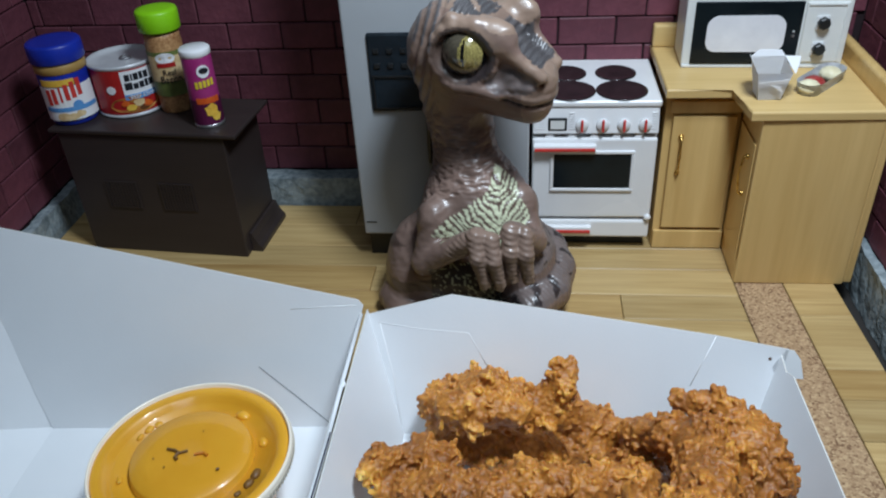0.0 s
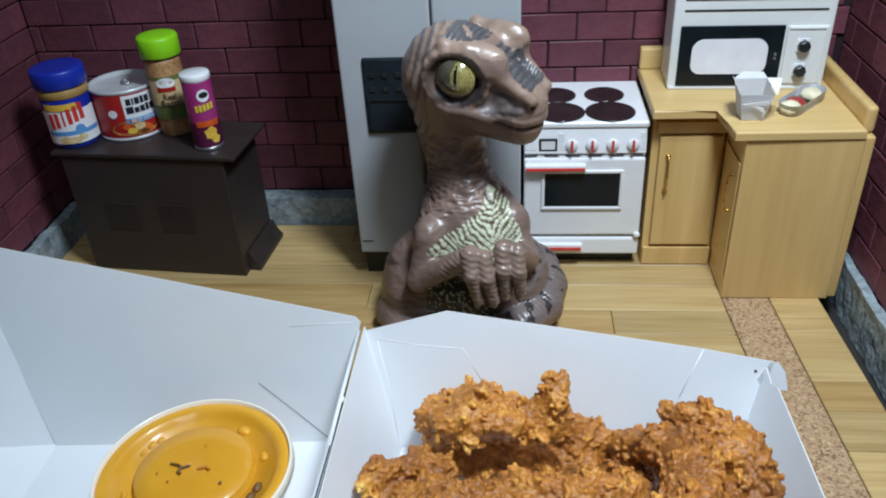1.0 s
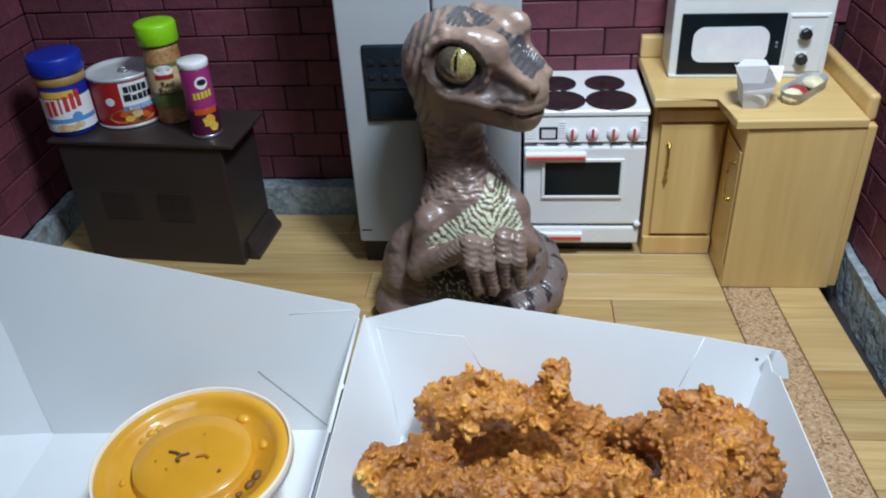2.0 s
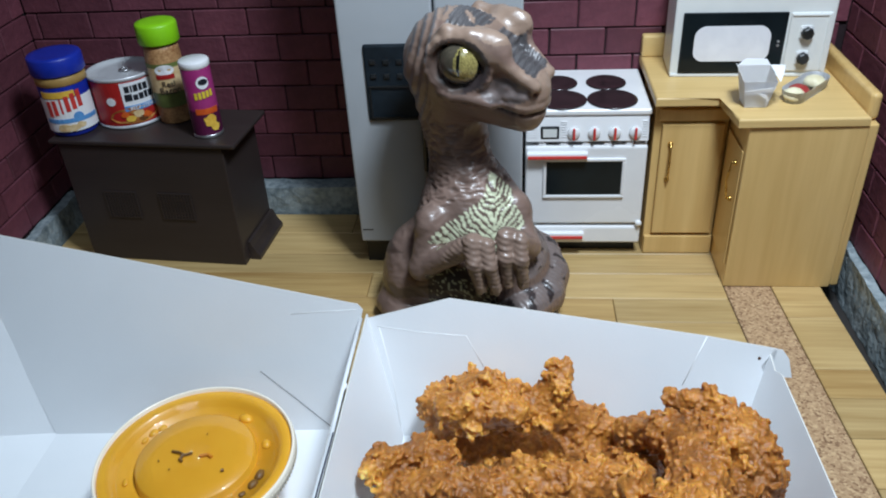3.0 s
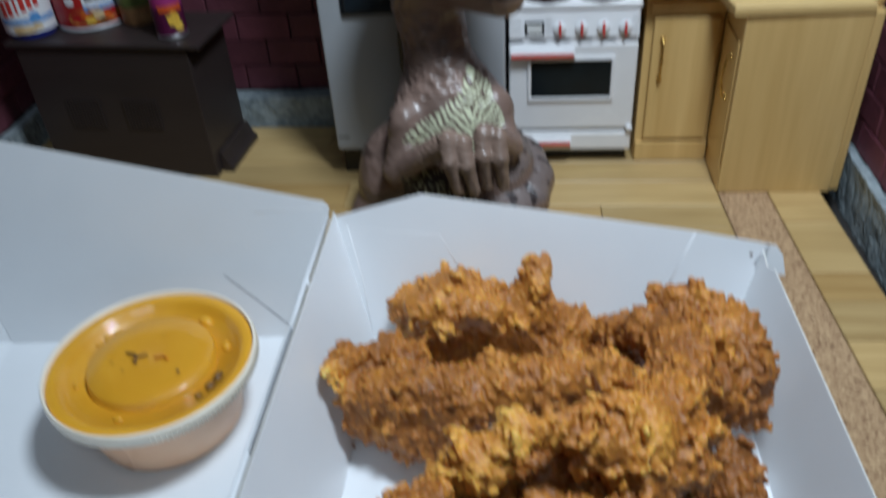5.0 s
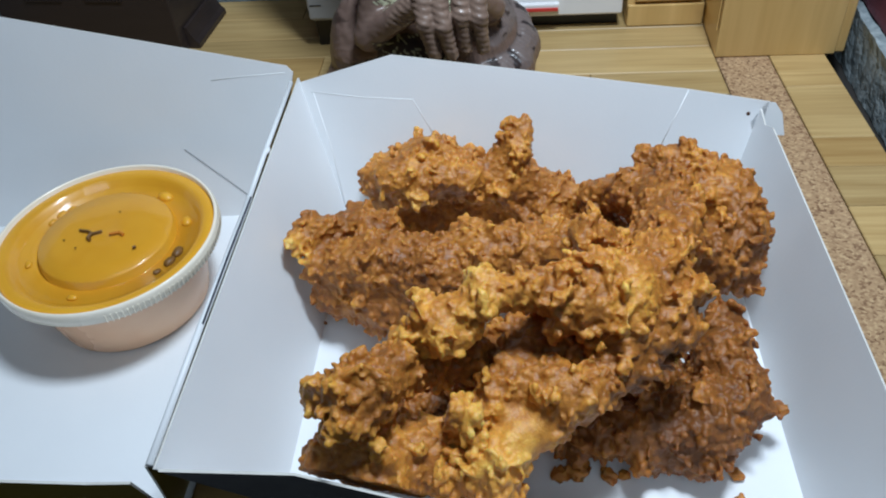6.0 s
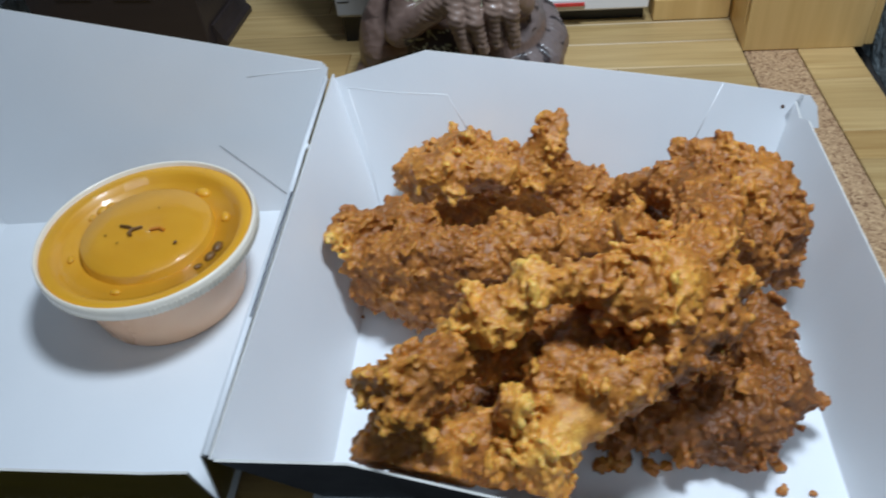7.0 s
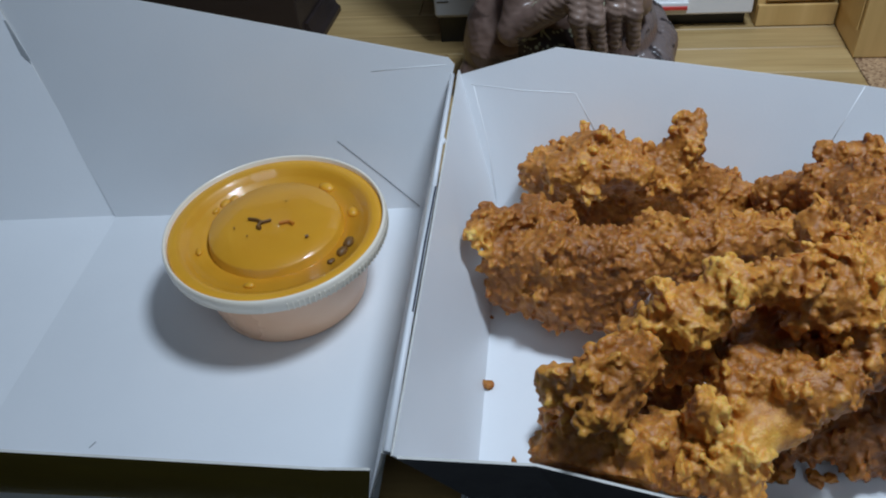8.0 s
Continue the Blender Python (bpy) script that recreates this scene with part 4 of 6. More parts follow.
# the locking slit, a narrow dark cut
part("slit", tube(bmesh.new(), [on_back(x, z, fitl, 0.0) for x, z in ((-0.1815, 0.0256), (-0.1690, 0.0145), (-0.1571, 0.0035))], 0.0002, 6), M_CUTSHADE, box, "thin cut line")
bm = sheet([on_back(x, z, fitl, 0.0006) for x, z in ((-0.2731, 0.0540), (-0.2775, 0.0659), (-0.2800, 0.0668), (-0.2790, 0.0580))], (0, -1, 0), 0.0003)
part("locking_tab", bm, [M_FRIDGE] * 3, box, "grey tab in a slot")
part("scuff", tube(bmesh.new(), [(-0.2290, -0.1880, TF), (-0.2280, -0.1862, TF)], 0.0002, 5), M_CUTSHADE, box, "small grey scuff")
bm = bmesh.new()
bmesh.ops.create_icosphere(bm, subdivisions=1, radius=0.0008, matrix=Matrix.Translation(on_back(-0.0108, 0.0325)) @ Matrix.Diagonal((0.8, 0.4, 1, 1)))
part("grease_spot", bm, M_FLAKE, box, "small brown spot")

# ---- sauce cup ----
cup = thing("sauce_cup", (-0.1900, -0.1325, TF), "lidded clear plastic cup of orange sauce on the card", "sauce cup")
CX, CY, CZ = -0.1902, -0.1312, TF + 0.0002
bm = bmesh.new()
SEG = 120
rings = []
for r, z, rib in ((0.0205, 0.0, 0), (0.0215, 0.0010, 0), (0.0232, 0.0100, 0.00012), (0.0252, 0.0195, 0.00022), (0.0262, 0.0232, 0.0), (0.0250, 0.0232, 0), (0.0222, 0.0100, 0), (0.0204, 0.0016, 0)):
    rings.append([bm.verts.new((CX + (r + (rib if i % 2 else 0)) * math.cos(2 * math.pi * i / SEG), CY + (r + (rib if i % 2 else 0)) * math.sin(2 * math.pi * i / SEG), CZ + z)) for i in range(SEG)])
for a, b in zip(rings, rings[1:]):
    for i in range(SEG):
        bm.faces.new((a[i], a[(i + 1) % SEG], b[(i + 1) % SEG], b[i]))
bm.faces.new(rings[0][::-1])
bm.faces.new(rings[-1])
bmesh.ops.recalc_face_normals(bm, faces=bm.faces[:])
part("cup", bm, M_CUP, cup, "cloudy ribbed cup", True)
part("sauce_body", lathe(bmesh.new(), [(0.0200, 0.0018), (0.0220, 0.0102), (0.0243, 0.0215), (0.001, 0.0216)], (CX, CY, CZ), 64), M_SAUCE_PALE, cup, "sauce seen through the side", True)
# sauce pressed up under the shaped lid
SP = [(0.0290, 0.0238), (0.0290, 0.0262), (0.0284, 0.0266), (0.0264, 0.0265), (0.0252, 0.0258), (0.0242, 0.0241), (0.0234, 0.0234), (0.0190, 0.0232), (0.0184, 0.0237), (0.0180, 0.0262), (0.0175, 0.0268),
      (0.0120, 0.0269), (0.0060, 0.0269), (0.0004, 0.0269)]
part("sauce", lathe(bmesh.new(), SP, (CX, CY, CZ), 96), M_SAUCE, cup, "orange sauce", True)
bm = lathe(bmesh.new(), [(r, z + 0.0003) for r, z in SP[3:]] + [(r, z + 0.0006) for r, z in SP[:2:-1]], (CX, CY, CZ), 96, closed=True)
clear = part("lid_top", bm, M_CLEAR, cup, "clear plastic lid", True)
clear.visible_shadow = False
bm = bmesh.new()
prof = [(0.0268, 0.0228), (0.0292, 0.0226), (0.0301, 0.0232), (0.0303, 0.0255), (0.0302, 0.0268), (0.0299, 0.0276), (0.0295, 0.0277), (0.0292, 0.0272), (0.0291, 0.0232)]
lathe(bm, prof, (CX, CY, CZ), 120, closed=True)
part("lid_rim", bm, M_RIM, cup, "milky lid rim", True)
for i in range(44):
    a = radians(-70 + i * 2.6)
    p = Vector((CX + 0.0303 * math.cos(a), CY + 0.0303 * math.sin(a), 0))
    part("rim_rib", tube(bmesh.new(), [p + Vector((0, 0, CZ + 0.0232)), p + Vector((0, 0, CZ + 0.0258))], 0.00022, 5), M_RIM, cup)
# bits in the ring and flakes on top
rnd = random.Random(5)
for a, rr, s in ((62, 0.0222, 0.0016), (22, 0.0222, 0.0013), (140, 0.0222, 0.0010), (148, 0.0226, 0.0011), (158, 0.0224, 0.0009), (-12, 0.0224, 0.0013), (-22, 0.0224, 0.0012), (-34, 0.0222, 0.0008), (205, 0.0222, 0.0009), (-95, 0.0222, 0.0009)):
    bm = bmesh.new()
    bmesh.ops.create_icosphere(bm, subdivisions=2, radius=1, matrix=Matrix.LocRotScale((CX + 0.95 * rr * math.cos(radians(a)), CY + 0.95 * rr * math.sin(radians(a)), CZ + 0.0240), Euler((0, 0, radians(a + 90))), (s * 1.6, s * 1.1, s * 0.9)))
    for v in bm.verts:
        v.co += 0.0003 * noise.noise_vector(v.co * 900)
    part("sauce_bit", bm, M_HERB if a in (-12, -22, -34) else M_SAUCE, cup, "", True)
for pts, r in (([(-0.0075, 0.0010), (-0.0050, 0.0006), (-0.0032, -0.0004), (-0.0010, 0.0006)], 0.0004), ([(-0.0036, -0.0002), (-0.0040, -0.0022), (-0.0030, -0.0028)], 0.0005), ([(0.0100, -0.0060), (0.0108, -0.0056)], 0.0004),
               ([(-0.0060, -0.0060), (-0.0056, -0.0060)], 0.00025), ([(-0.0105, -0.0030), (-0.0101, -0.0029)], 0.00025), ([(0.0010, 0.0085), (0.0013, 0.0085)], 0.00025)):
    part("herb_flake", tube(bmesh.new(), [(CX + x, CY + y, CZ + 0.0277) for x, y in pts], r, 6), M_HERB, cup, "brown herb flake")
part("paprika_spot", tube(bmesh.new(), [(CX + 0.0015, CY - 0.0006, CZ + 0.0276), (CX + 0.0040, CY + 0.0002, CZ + 0.0276), (CX + 0.0055, CY - 0.0008, CZ + 0.0276)], 0.0005, 6), M_PAPRIKA, cup, "orange spot")
# the whole cup is a little squat
for o in cup.children_recursive:
    o.data.transform(Matrix.Diagonal((1.015, 1.015, 0.93, 1)))

# ---- fried chicken ----
def chicken_skin():
    m = bpy.data.materials.new("fried_crust")
    m.use_nodes = True
    nt = m.node_tree
    nd, ln = nt.nodes, nt.links
    b = nd["Principled BSDF"]
    co = nd.new("ShaderNodeTexCoord")
    at = nd.new("ShaderNodeAttribute")
    at.attribute_name = "crust"
    n1, n2, n3 = (nd.new("ShaderNodeTexNoise") for _ in range(3))
    for n, s, d in ((n1, 160, 3), (n2, 700, 4), (n3, 1900, 4)):
        n.inputs["Scale"].default_value, n.inputs["Detail"].default_value = s, d
        ln.new(co.outputs["Object"], n.inputs["Vector"])
    a1, a2 = nd.new("ShaderNodeMath"), nd.new("ShaderNodeMath")
    a1.operation = a2.operation = "MULTIPLY_ADD"
    a1.inputs[1].default_value, a2.inputs[1].default_value = 0.36, 0.38
    ln.new(n1.outputs[0], a1.inputs[0])
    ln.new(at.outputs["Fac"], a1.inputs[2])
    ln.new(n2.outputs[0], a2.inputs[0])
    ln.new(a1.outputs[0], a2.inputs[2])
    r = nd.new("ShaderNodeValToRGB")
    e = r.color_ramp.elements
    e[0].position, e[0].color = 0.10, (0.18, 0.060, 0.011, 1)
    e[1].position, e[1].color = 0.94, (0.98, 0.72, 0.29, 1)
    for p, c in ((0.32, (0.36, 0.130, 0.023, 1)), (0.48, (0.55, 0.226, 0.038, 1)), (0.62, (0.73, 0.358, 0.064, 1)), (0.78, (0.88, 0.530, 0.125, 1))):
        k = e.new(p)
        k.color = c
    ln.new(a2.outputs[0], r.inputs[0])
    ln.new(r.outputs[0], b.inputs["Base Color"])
    rr = nd.new("ShaderNodeMapRange")
    rr.inputs[3].default_value, rr.inputs[4].default_value = 0.28, 0.60
    ln.new(n2.outputs[0], rr.inputs[0])
    ln.new(rr.outputs[0], b.inputs["Roughness"])
    b.inputs["Specular IOR Level"].default_value = 0.45
    b.inputs["Subsurface Weight"].default_value = 0.36
    b.inputs["Subsurface Radius"].default_value = (0.0024, 0.0011, 0.0003)
    b.inputs["Subsurface Scale"].default_value = 1.0
    bp = nd.new("ShaderNodeBump")
    bp.inputs["Strength"].default_value, bp.inputs["Distance"].default_value = 0.7, 0.0003
    ln.new(n3.outputs[0], bp.inputs["Height"])
    ln.new(bp.outputs[0], b.inputs["Normal"])
    return m


M_CRUST = chicken_skin()


def lattice(shape, step, cell, gen):
    """Smooth random swell between -1 and 1 over a grid."""
    u = [np.arange(n) * step / cell for n in shape]
    r = gen.uniform(-1, 1, tuple(int(a[-1]) + 3 for a in u)).astype(np.float32)
    for k in range(3):
        i = u[k].astype(int)
        t = (u[k] - i).astype(np.float32)
        t = t * t * (3 - 2 * t)
        t = t.reshape([-1 if j == k else 1 for j in range(3)])
        r = np.take(r, i, axis=k) * (1 - t) + np.take(r, i + 1, axis=k) * t
    return r


def scatter(ijk, k):
    """A random number between 0 and 1 for each cell of a grid."""
    n = (ijk[..., 0] * 73856093) ^ (ijk[..., 1] * 19349663) ^ (ijk[..., 2] * 83492791) ^ (k * 2654435)
    n = (n ^ (n >> 13)) * 1274126177
    return ((n ^ (n >> 16)) & 0xFFFFF) / float(0x100000)


def swell(p, scale, k):
    """Smooth random swell between -1 and 1 at the points p."""
    q = p * scale
    c = np.floor(q).astype(np.int64)
    t = q - c
    t = t * t * (3 - 2 * t)
    out = 0.0
    for o in itertools.product((0, 1), repeat=3):
        w = np.prod([t[:, a] if o[a] else 1 - t[:, a] for a in range(3)], axis=0)
        out = out + w * scatter(c + np.array(o), k)
    return 2 * out - 1


def grains(p, scale, k):
    """Distance to the nearest and the next crumb at the points p, and that crumb's own number."""
    q = p * scale
    c = np.floor(q).astype(np.int64)
    d1 = np.full(len(p), 9.0)
    d2 = np.full(len(p), 9.0)
    own = np.zeros(len(p))
    for o in itertools.product((-1, 0, 1), repeat=3):
        n = c + np.array(o)
        f = n + np.stack([scatter(n, k + a) for a in range(3)], -1)
        d = np.sqrt(((f - q) ** 2).sum(-1))
        near = d < d1
        d2 = np.where(near, d1, np.minimum(d2, d))
        own = np.where(near, scatter(n, k + 7), own)
        d1 = np.where(near, d, d1)
    return d1, d2, own


def chicken(label, bars, crumbs, seed, tone=0.0, grain=430, step=0.00037, pale=(), smooth=(), hollow=()):
    """A fried piece: bars of meat (p, q, r0, r1) under clumps and flakes of crust. pale: spots of paler tone, negative
    ones paint shade into hollows (centre, radius, how much);
    smooth: bare spots (centre, radius); hollow: pits (centre, radii)."""
    rnd = random.Random(seed)
    pts = np.array([p for b in bars for p in (b[0], b[1])])
    rad = max(max(b[2], b[3]) for b in bars) + 0.005
    lo, hi = pts.min(0) - rad, pts.max(0) + rad
    lo[2] = max(lo[2], TF - 0.001)
    g = field(lo, hi, step)
    v = None
    for p, q, r0, r1 in bars:
        d = f_caps(g, p, q, r0, r1)
        v = d if v is None else smin(v, d, 0.003)
    v = np.array(np.broadcast_to(v, tuple(a.size for a in g)), dtype=np.float32)
    # hollows and swellings of the batter
    gen = np.random.default_rng(seed)
    for cell, amp in ((0.0120, 0.0013), (0.0056, 0.0010)):
        v += amp * lattice(v.shape, step, cell, gen)
    v += 0.0006
    for c, r in hollow:
        v = -smin(-v, f_ell(g, c, r), 0.0012)
    meat = v.copy()
    ragged = 0.6 * lattice(v.shape, step, 0.0017, gen) + 0.4 * lattice(v.shape, step, 0.0009, gen)

    def crust(count, sizes, flat, blend, sink):
        near = np.argwhere(np.abs(v) < step * 0.6)
        for k in range(count):
            ix = near[rnd.randrange(len(near))]
            s = lo + ix * step
            if s[2] < TF + 0.0008 or any(np.linalg.norm(s - np.array(c)) < r for c, r in smooth):
                continue
            nv = np.array([v[min(ix[0] + 1, v.shape[0] - 1), ix[1], ix[2]] - v[max(ix[0] - 1, 0), ix[1], ix[2]],
                           v[ix[0], min(ix[1] + 1, v.shape[1] - 1), ix[2]] - v[ix[0], max(ix[1] - 1, 0), ix[2]],
                           v[ix[0], ix[1], min(ix[2] + 1, v.shape[2] - 1)] - v[ix[0], ix[1], max(ix[2] - 1, 0)]])
            nv = nv / max(np.linalg.norm(nv), 1e-9)
            cr = rnd.uniform(*sizes)
            s = s + nv * cr * sink
            i0 = np.maximum(((s - lo - cr * 2.0 - 0.001) / step).astype(int), 0)
            i1 = np.minimum(((s - lo + cr * 2.0 + 0.001) / step).astype(int) + 2, v.shape)
            if (i1 <= i0).any():
                continue
            sl = tuple(slice(a, e) for a, e in zip(i0, i1))
            gg = [g[0][sl[0]], g[1][:, sl[1]], g[2][:, :, sl[2]]]
            m = Euler((rnd.random() * 6.3, rnd.random() * 6.3, rnd.random() * 6.3)).to_matrix()
            f = f_ell(gg, s, (cr * rnd.uniform(0.9, 1.6), cr, cr * flat * rnd.uniform(0.8, 1.3)), [tuple(r) for r in m])
            v[sl] = smin(v[sl], f + 0.15 * cr * ragged[sl], blend)

    k = 430 / grain
    crust(int(crumbs / 10), (0.0018 * k, 0.0030 * k), 0.7, 0.0008, -0.50)
    crust(int(crumbs / 5), (0.0014 * k, 0.0025 * k), 0.36, 0.0003, -0.30)
    crust(int(crumbs * 1.4), (0.0007, 0.0013), 0.85, 0.0003, -0.38)
    crust(int(crumbs * 0.9), (0.0005, 0.0008), 0.85, 0.0002, -0.25)
    v += 0.00010 * ragged
    v[:, :, 0] = 1
    v[0], v[-1], v[:, 0], v[:, -1], v[:, :, -1] = 1, 1, 1, 1, 1
    v = np.maximum(v, np.broadcast_to(TF + 0.0004 - g[2], v.shape))
    # the pieces press against the box walls
    lean = np.interp(g[0], (-0.1425, -0.1180, -0.0760, -0.0055), (0.37, 0.36, 0.57, 0.45))
    front = np.where(g[2] < 0.0440, -0.1945 - lean * g[2] - g[1], -1.0)
    v = np.maximum(v, np.broadcast_to(front, v.shape))
    v = np.maximum(v, np.broadcast_to(np.where(g[2] < 0.0360, g[0] + 0.0165 - 0.24 * g[2], -1.0), v.shape))
    pts, faces = skin(v, lo, step)
    me = mesh_of("chicken_piece", pts, faces, [M_CRUST])
    # crumbs over the surface; proud ones fry paler, shade is painted into the clefts
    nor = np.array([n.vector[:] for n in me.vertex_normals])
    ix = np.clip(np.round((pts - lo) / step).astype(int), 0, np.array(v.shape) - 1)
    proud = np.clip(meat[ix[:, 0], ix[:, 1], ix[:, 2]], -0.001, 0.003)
    wp = pts + 0.0008 * np.stack([swell(pts, 380, 11 + a) for a in range(3)], -1) + 0.0003 * np.stack([swell(pts, 1000, 31 + a) for a in range(3)], -1)
    d1, d2, big = grains(wp, grain, 21 + seed)
    e1, e2, tiny = grains(wp, 2.3 * grain, 51 + seed)
    h1, h2, huge = grains(wp, 0.45 * grain, 81 + seed)
    f = 0.30 * (0.40 - h1 * h1) * huge + 0.36 * (0.36 - d1 * d1) * (0.3 + big) + 0.12 * (0.36 - e1 * e1) * (0.3 + tiny)
    f = f / grain + 0.00015 * swell(pts, 620, seed + 5) - 0.0003
    bare = np.ones(len(pts))
    for c, r in smooth:
        bare *= np.clip(0.2 + np.linalg.norm(pts - np.array(c), axis=1) / r - 0.6, 0.2, 1)
    f *= bare
    pts = pts + nor * f[:, None]
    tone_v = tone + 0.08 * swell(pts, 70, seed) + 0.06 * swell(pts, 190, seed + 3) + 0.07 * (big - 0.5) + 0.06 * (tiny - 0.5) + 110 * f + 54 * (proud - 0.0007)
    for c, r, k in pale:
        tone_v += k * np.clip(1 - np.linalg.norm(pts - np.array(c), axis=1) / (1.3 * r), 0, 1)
    pts[:, 2] = np.maximum(pts[:, 2], TF + 0.0003)
    low = pts[:, 2] < 0.0440
    lean = np.interp(pts[low, 0], (-0.1425, -0.1180, -0.0760, -0.0055), (0.37, 0.36, 0.57, 0.45))
    pts[low, 1] = np.maximum(pts[low, 1], -0.1945 - lean * pts[low, 2])
    me.vertices.foreach_set("co", pts.astype(np.float32).ravel())
    me.update()
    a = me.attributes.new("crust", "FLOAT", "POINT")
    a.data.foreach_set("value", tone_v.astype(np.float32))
    base = pts.mean(0)
    base[2] = TF
    me.transform(Matrix.Translation(-Vector(base)))
    ob = new("fried_chicken", me)
    ob.location = base
    return tagged(ob, label, "fried chicken", "fried chicken pieces in the box")


chicken("thick crusted chicken piece with a crooked upright tip",
        [((-0.117, -0.1, 0.021), (-0.103, -0.103, 0.026), 0.0083, 0.0099), ((-0.103, -0.103, 0.026), (-0.092, -0.104, 0.023), 0.0099, 0.0080),
         ((-0.092, -0.104, 0.023), (-0.08, -0.104, 0.024), 0.0080, 0.0064), ((-0.08, -0.104, 0.024), (-0.071, -0.103, 0.018), 0.0064, 0.0068),
         ((-0.071, -0.103, 0.018), (-0.057, -0.104, 0.015), 0.0068, 0.0055), ((-0.081, -0.104, 0.026), (-0.078, -0.102, 0.034), 0.0058, 0.0041),
         ((-0.078, -0.102, 0.034), (-0.076, -0.1, 0.038), 0.0041, 0.0024), ((-0.076, -0.1, 0.038), (-0.075, -0.098, 0.0405), 0.0024, 0.0013),
         ((-0.102, -0.103, 0.026), (-0.098, -0.108, 0.02), 0.0099, 0.0075), ((-0.117, -0.104, 0.013), (-0.101, -0.109, 0.013), 0.0070, 0.0080),
         ((-0.101, -0.109, 0.013), (-0.085, -0.109, 0.012), 0.0080, 0.0080), ((-0.085, -0.109, 0.012), (-0.068, -0.109, 0.012), 0.0080, 0.0070),
         ((-0.105, -0.102, 0.018), (-0.091, -0.107, 0.018), 0.0080, 0.0080),
         ((-0.113, -0.109, 0.0295), (-0.093, -0.111, 0.0290), 0.0056, 0.0058)],
        # the negative spot paints shade in the gap towards the tender
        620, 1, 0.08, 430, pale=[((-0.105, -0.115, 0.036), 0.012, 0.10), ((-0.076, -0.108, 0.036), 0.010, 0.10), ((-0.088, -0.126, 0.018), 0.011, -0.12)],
        hollow=[((-0.101, -0.115, 0.0155), (0.016, 0.0095, 0.0085)), ((-0.087, -0.116, 0.0150), (0.011, 0.0085, 0.0080))])
chicken("flat brown chicken tender with a pale tip",
        [((-0.135, -0.141, 0.034), (-0.131, -0.133, 0.03), 0.0024, 0.0049), ((-0.131, -0.133, 0.03), (-0.12, -0.128, 0.028), 0.0049, 0.0056),
         ((-0.12, -0.128, 0.028), (-0.113, -0.128, 0.026), 0.0056, 0.0056), ((-0.127, -0.14, 0.024), (-0.113, -0.142, 0.025), 0.0066, 0.0089),
         ((-0.113, -0.142, 0.025), (-0.099, -0.144, 0.026), 0.0089, 0.0089), ((-0.099, -0.144, 0.026), (-0.087, -0.141, 0.028), 0.0089, 0.0080),
         ((-0.087, -0.141, 0.028), (-0.072, -0.14, 0.029), 0.0080, 0.0075), ((-0.072, -0.14, 0.029), (-0.059, -0.137, 0.028), 0.0075, 0.0075),
         ((-0.126, -0.142, 0.016), (-0.112, -0.146, 0.016), 0.0058, 0.0066), ((-0.112, -0.146, 0.016), (-0.1, -0.149, 0.018), 0.0066, 0.0066),
         ((-0.060, -0.136, 0.026), (-0.052, -0.124, 0.016), 0.0075, 0.0068)],
        760, 2, 0.02, 500, pale=[((-0.134, -0.1435, 0.034), 0.006, 0.45)])
chicken("large golden chicken piece with a broad lumpy end",
        [((-0.043, -0.108, 0.033), (-0.031, -0.109, 0.033), 0.0038, 0.0043), ((-0.031, -0.109, 0.033), (-0.026, -0.118, 0.034), 0.0043, 0.0066),
         ((-0.056, -0.113, 0.024), (-0.047, -0.121, 0.032), 0.0049, 0.0070), ((-0.047, -0.121, 0.032), (-0.038, -0.128, 0.036), 0.0070, 0.0080),
         ((-0.038, -0.128, 0.036), (-0.026, -0.126, 0.034), 0.0080, 0.0086), ((-0.026, -0.126, 0.034), (-0.023, -0.135, 0.03), 0.0086, 0.0086),
         ((-0.023, -0.135, 0.03), (-0.022, -0.141, 0.021), 0.0086, 0.0055), ((-0.038, -0.129, 0.036), (-0.044, -0.15, 0.042), 0.0080, 0.0080),
         ((-0.044, -0.15, 0.042), (-0.049, -0.163, 0.047), 0.0080, 0.0070), ((-0.033, -0.142, 0.032), (-0.028, -0.143, 0.026), 0.0075, 0.0066),
         ((-0.052, -0.114, 0.024), (-0.060, -0.119, 0.013), 0.0052, 0.0060),
         ((-0.060, -0.117, 0.011), (-0.048, -0.116, 0.011), 0.0072, 0.0076)],
        760, 3, -0.03, 400, pale=[((-0.045, -0.160, 0.050), 0.012, 0.12), ((-0.028, -0.128, 0.040), 0.010, 0.08)])
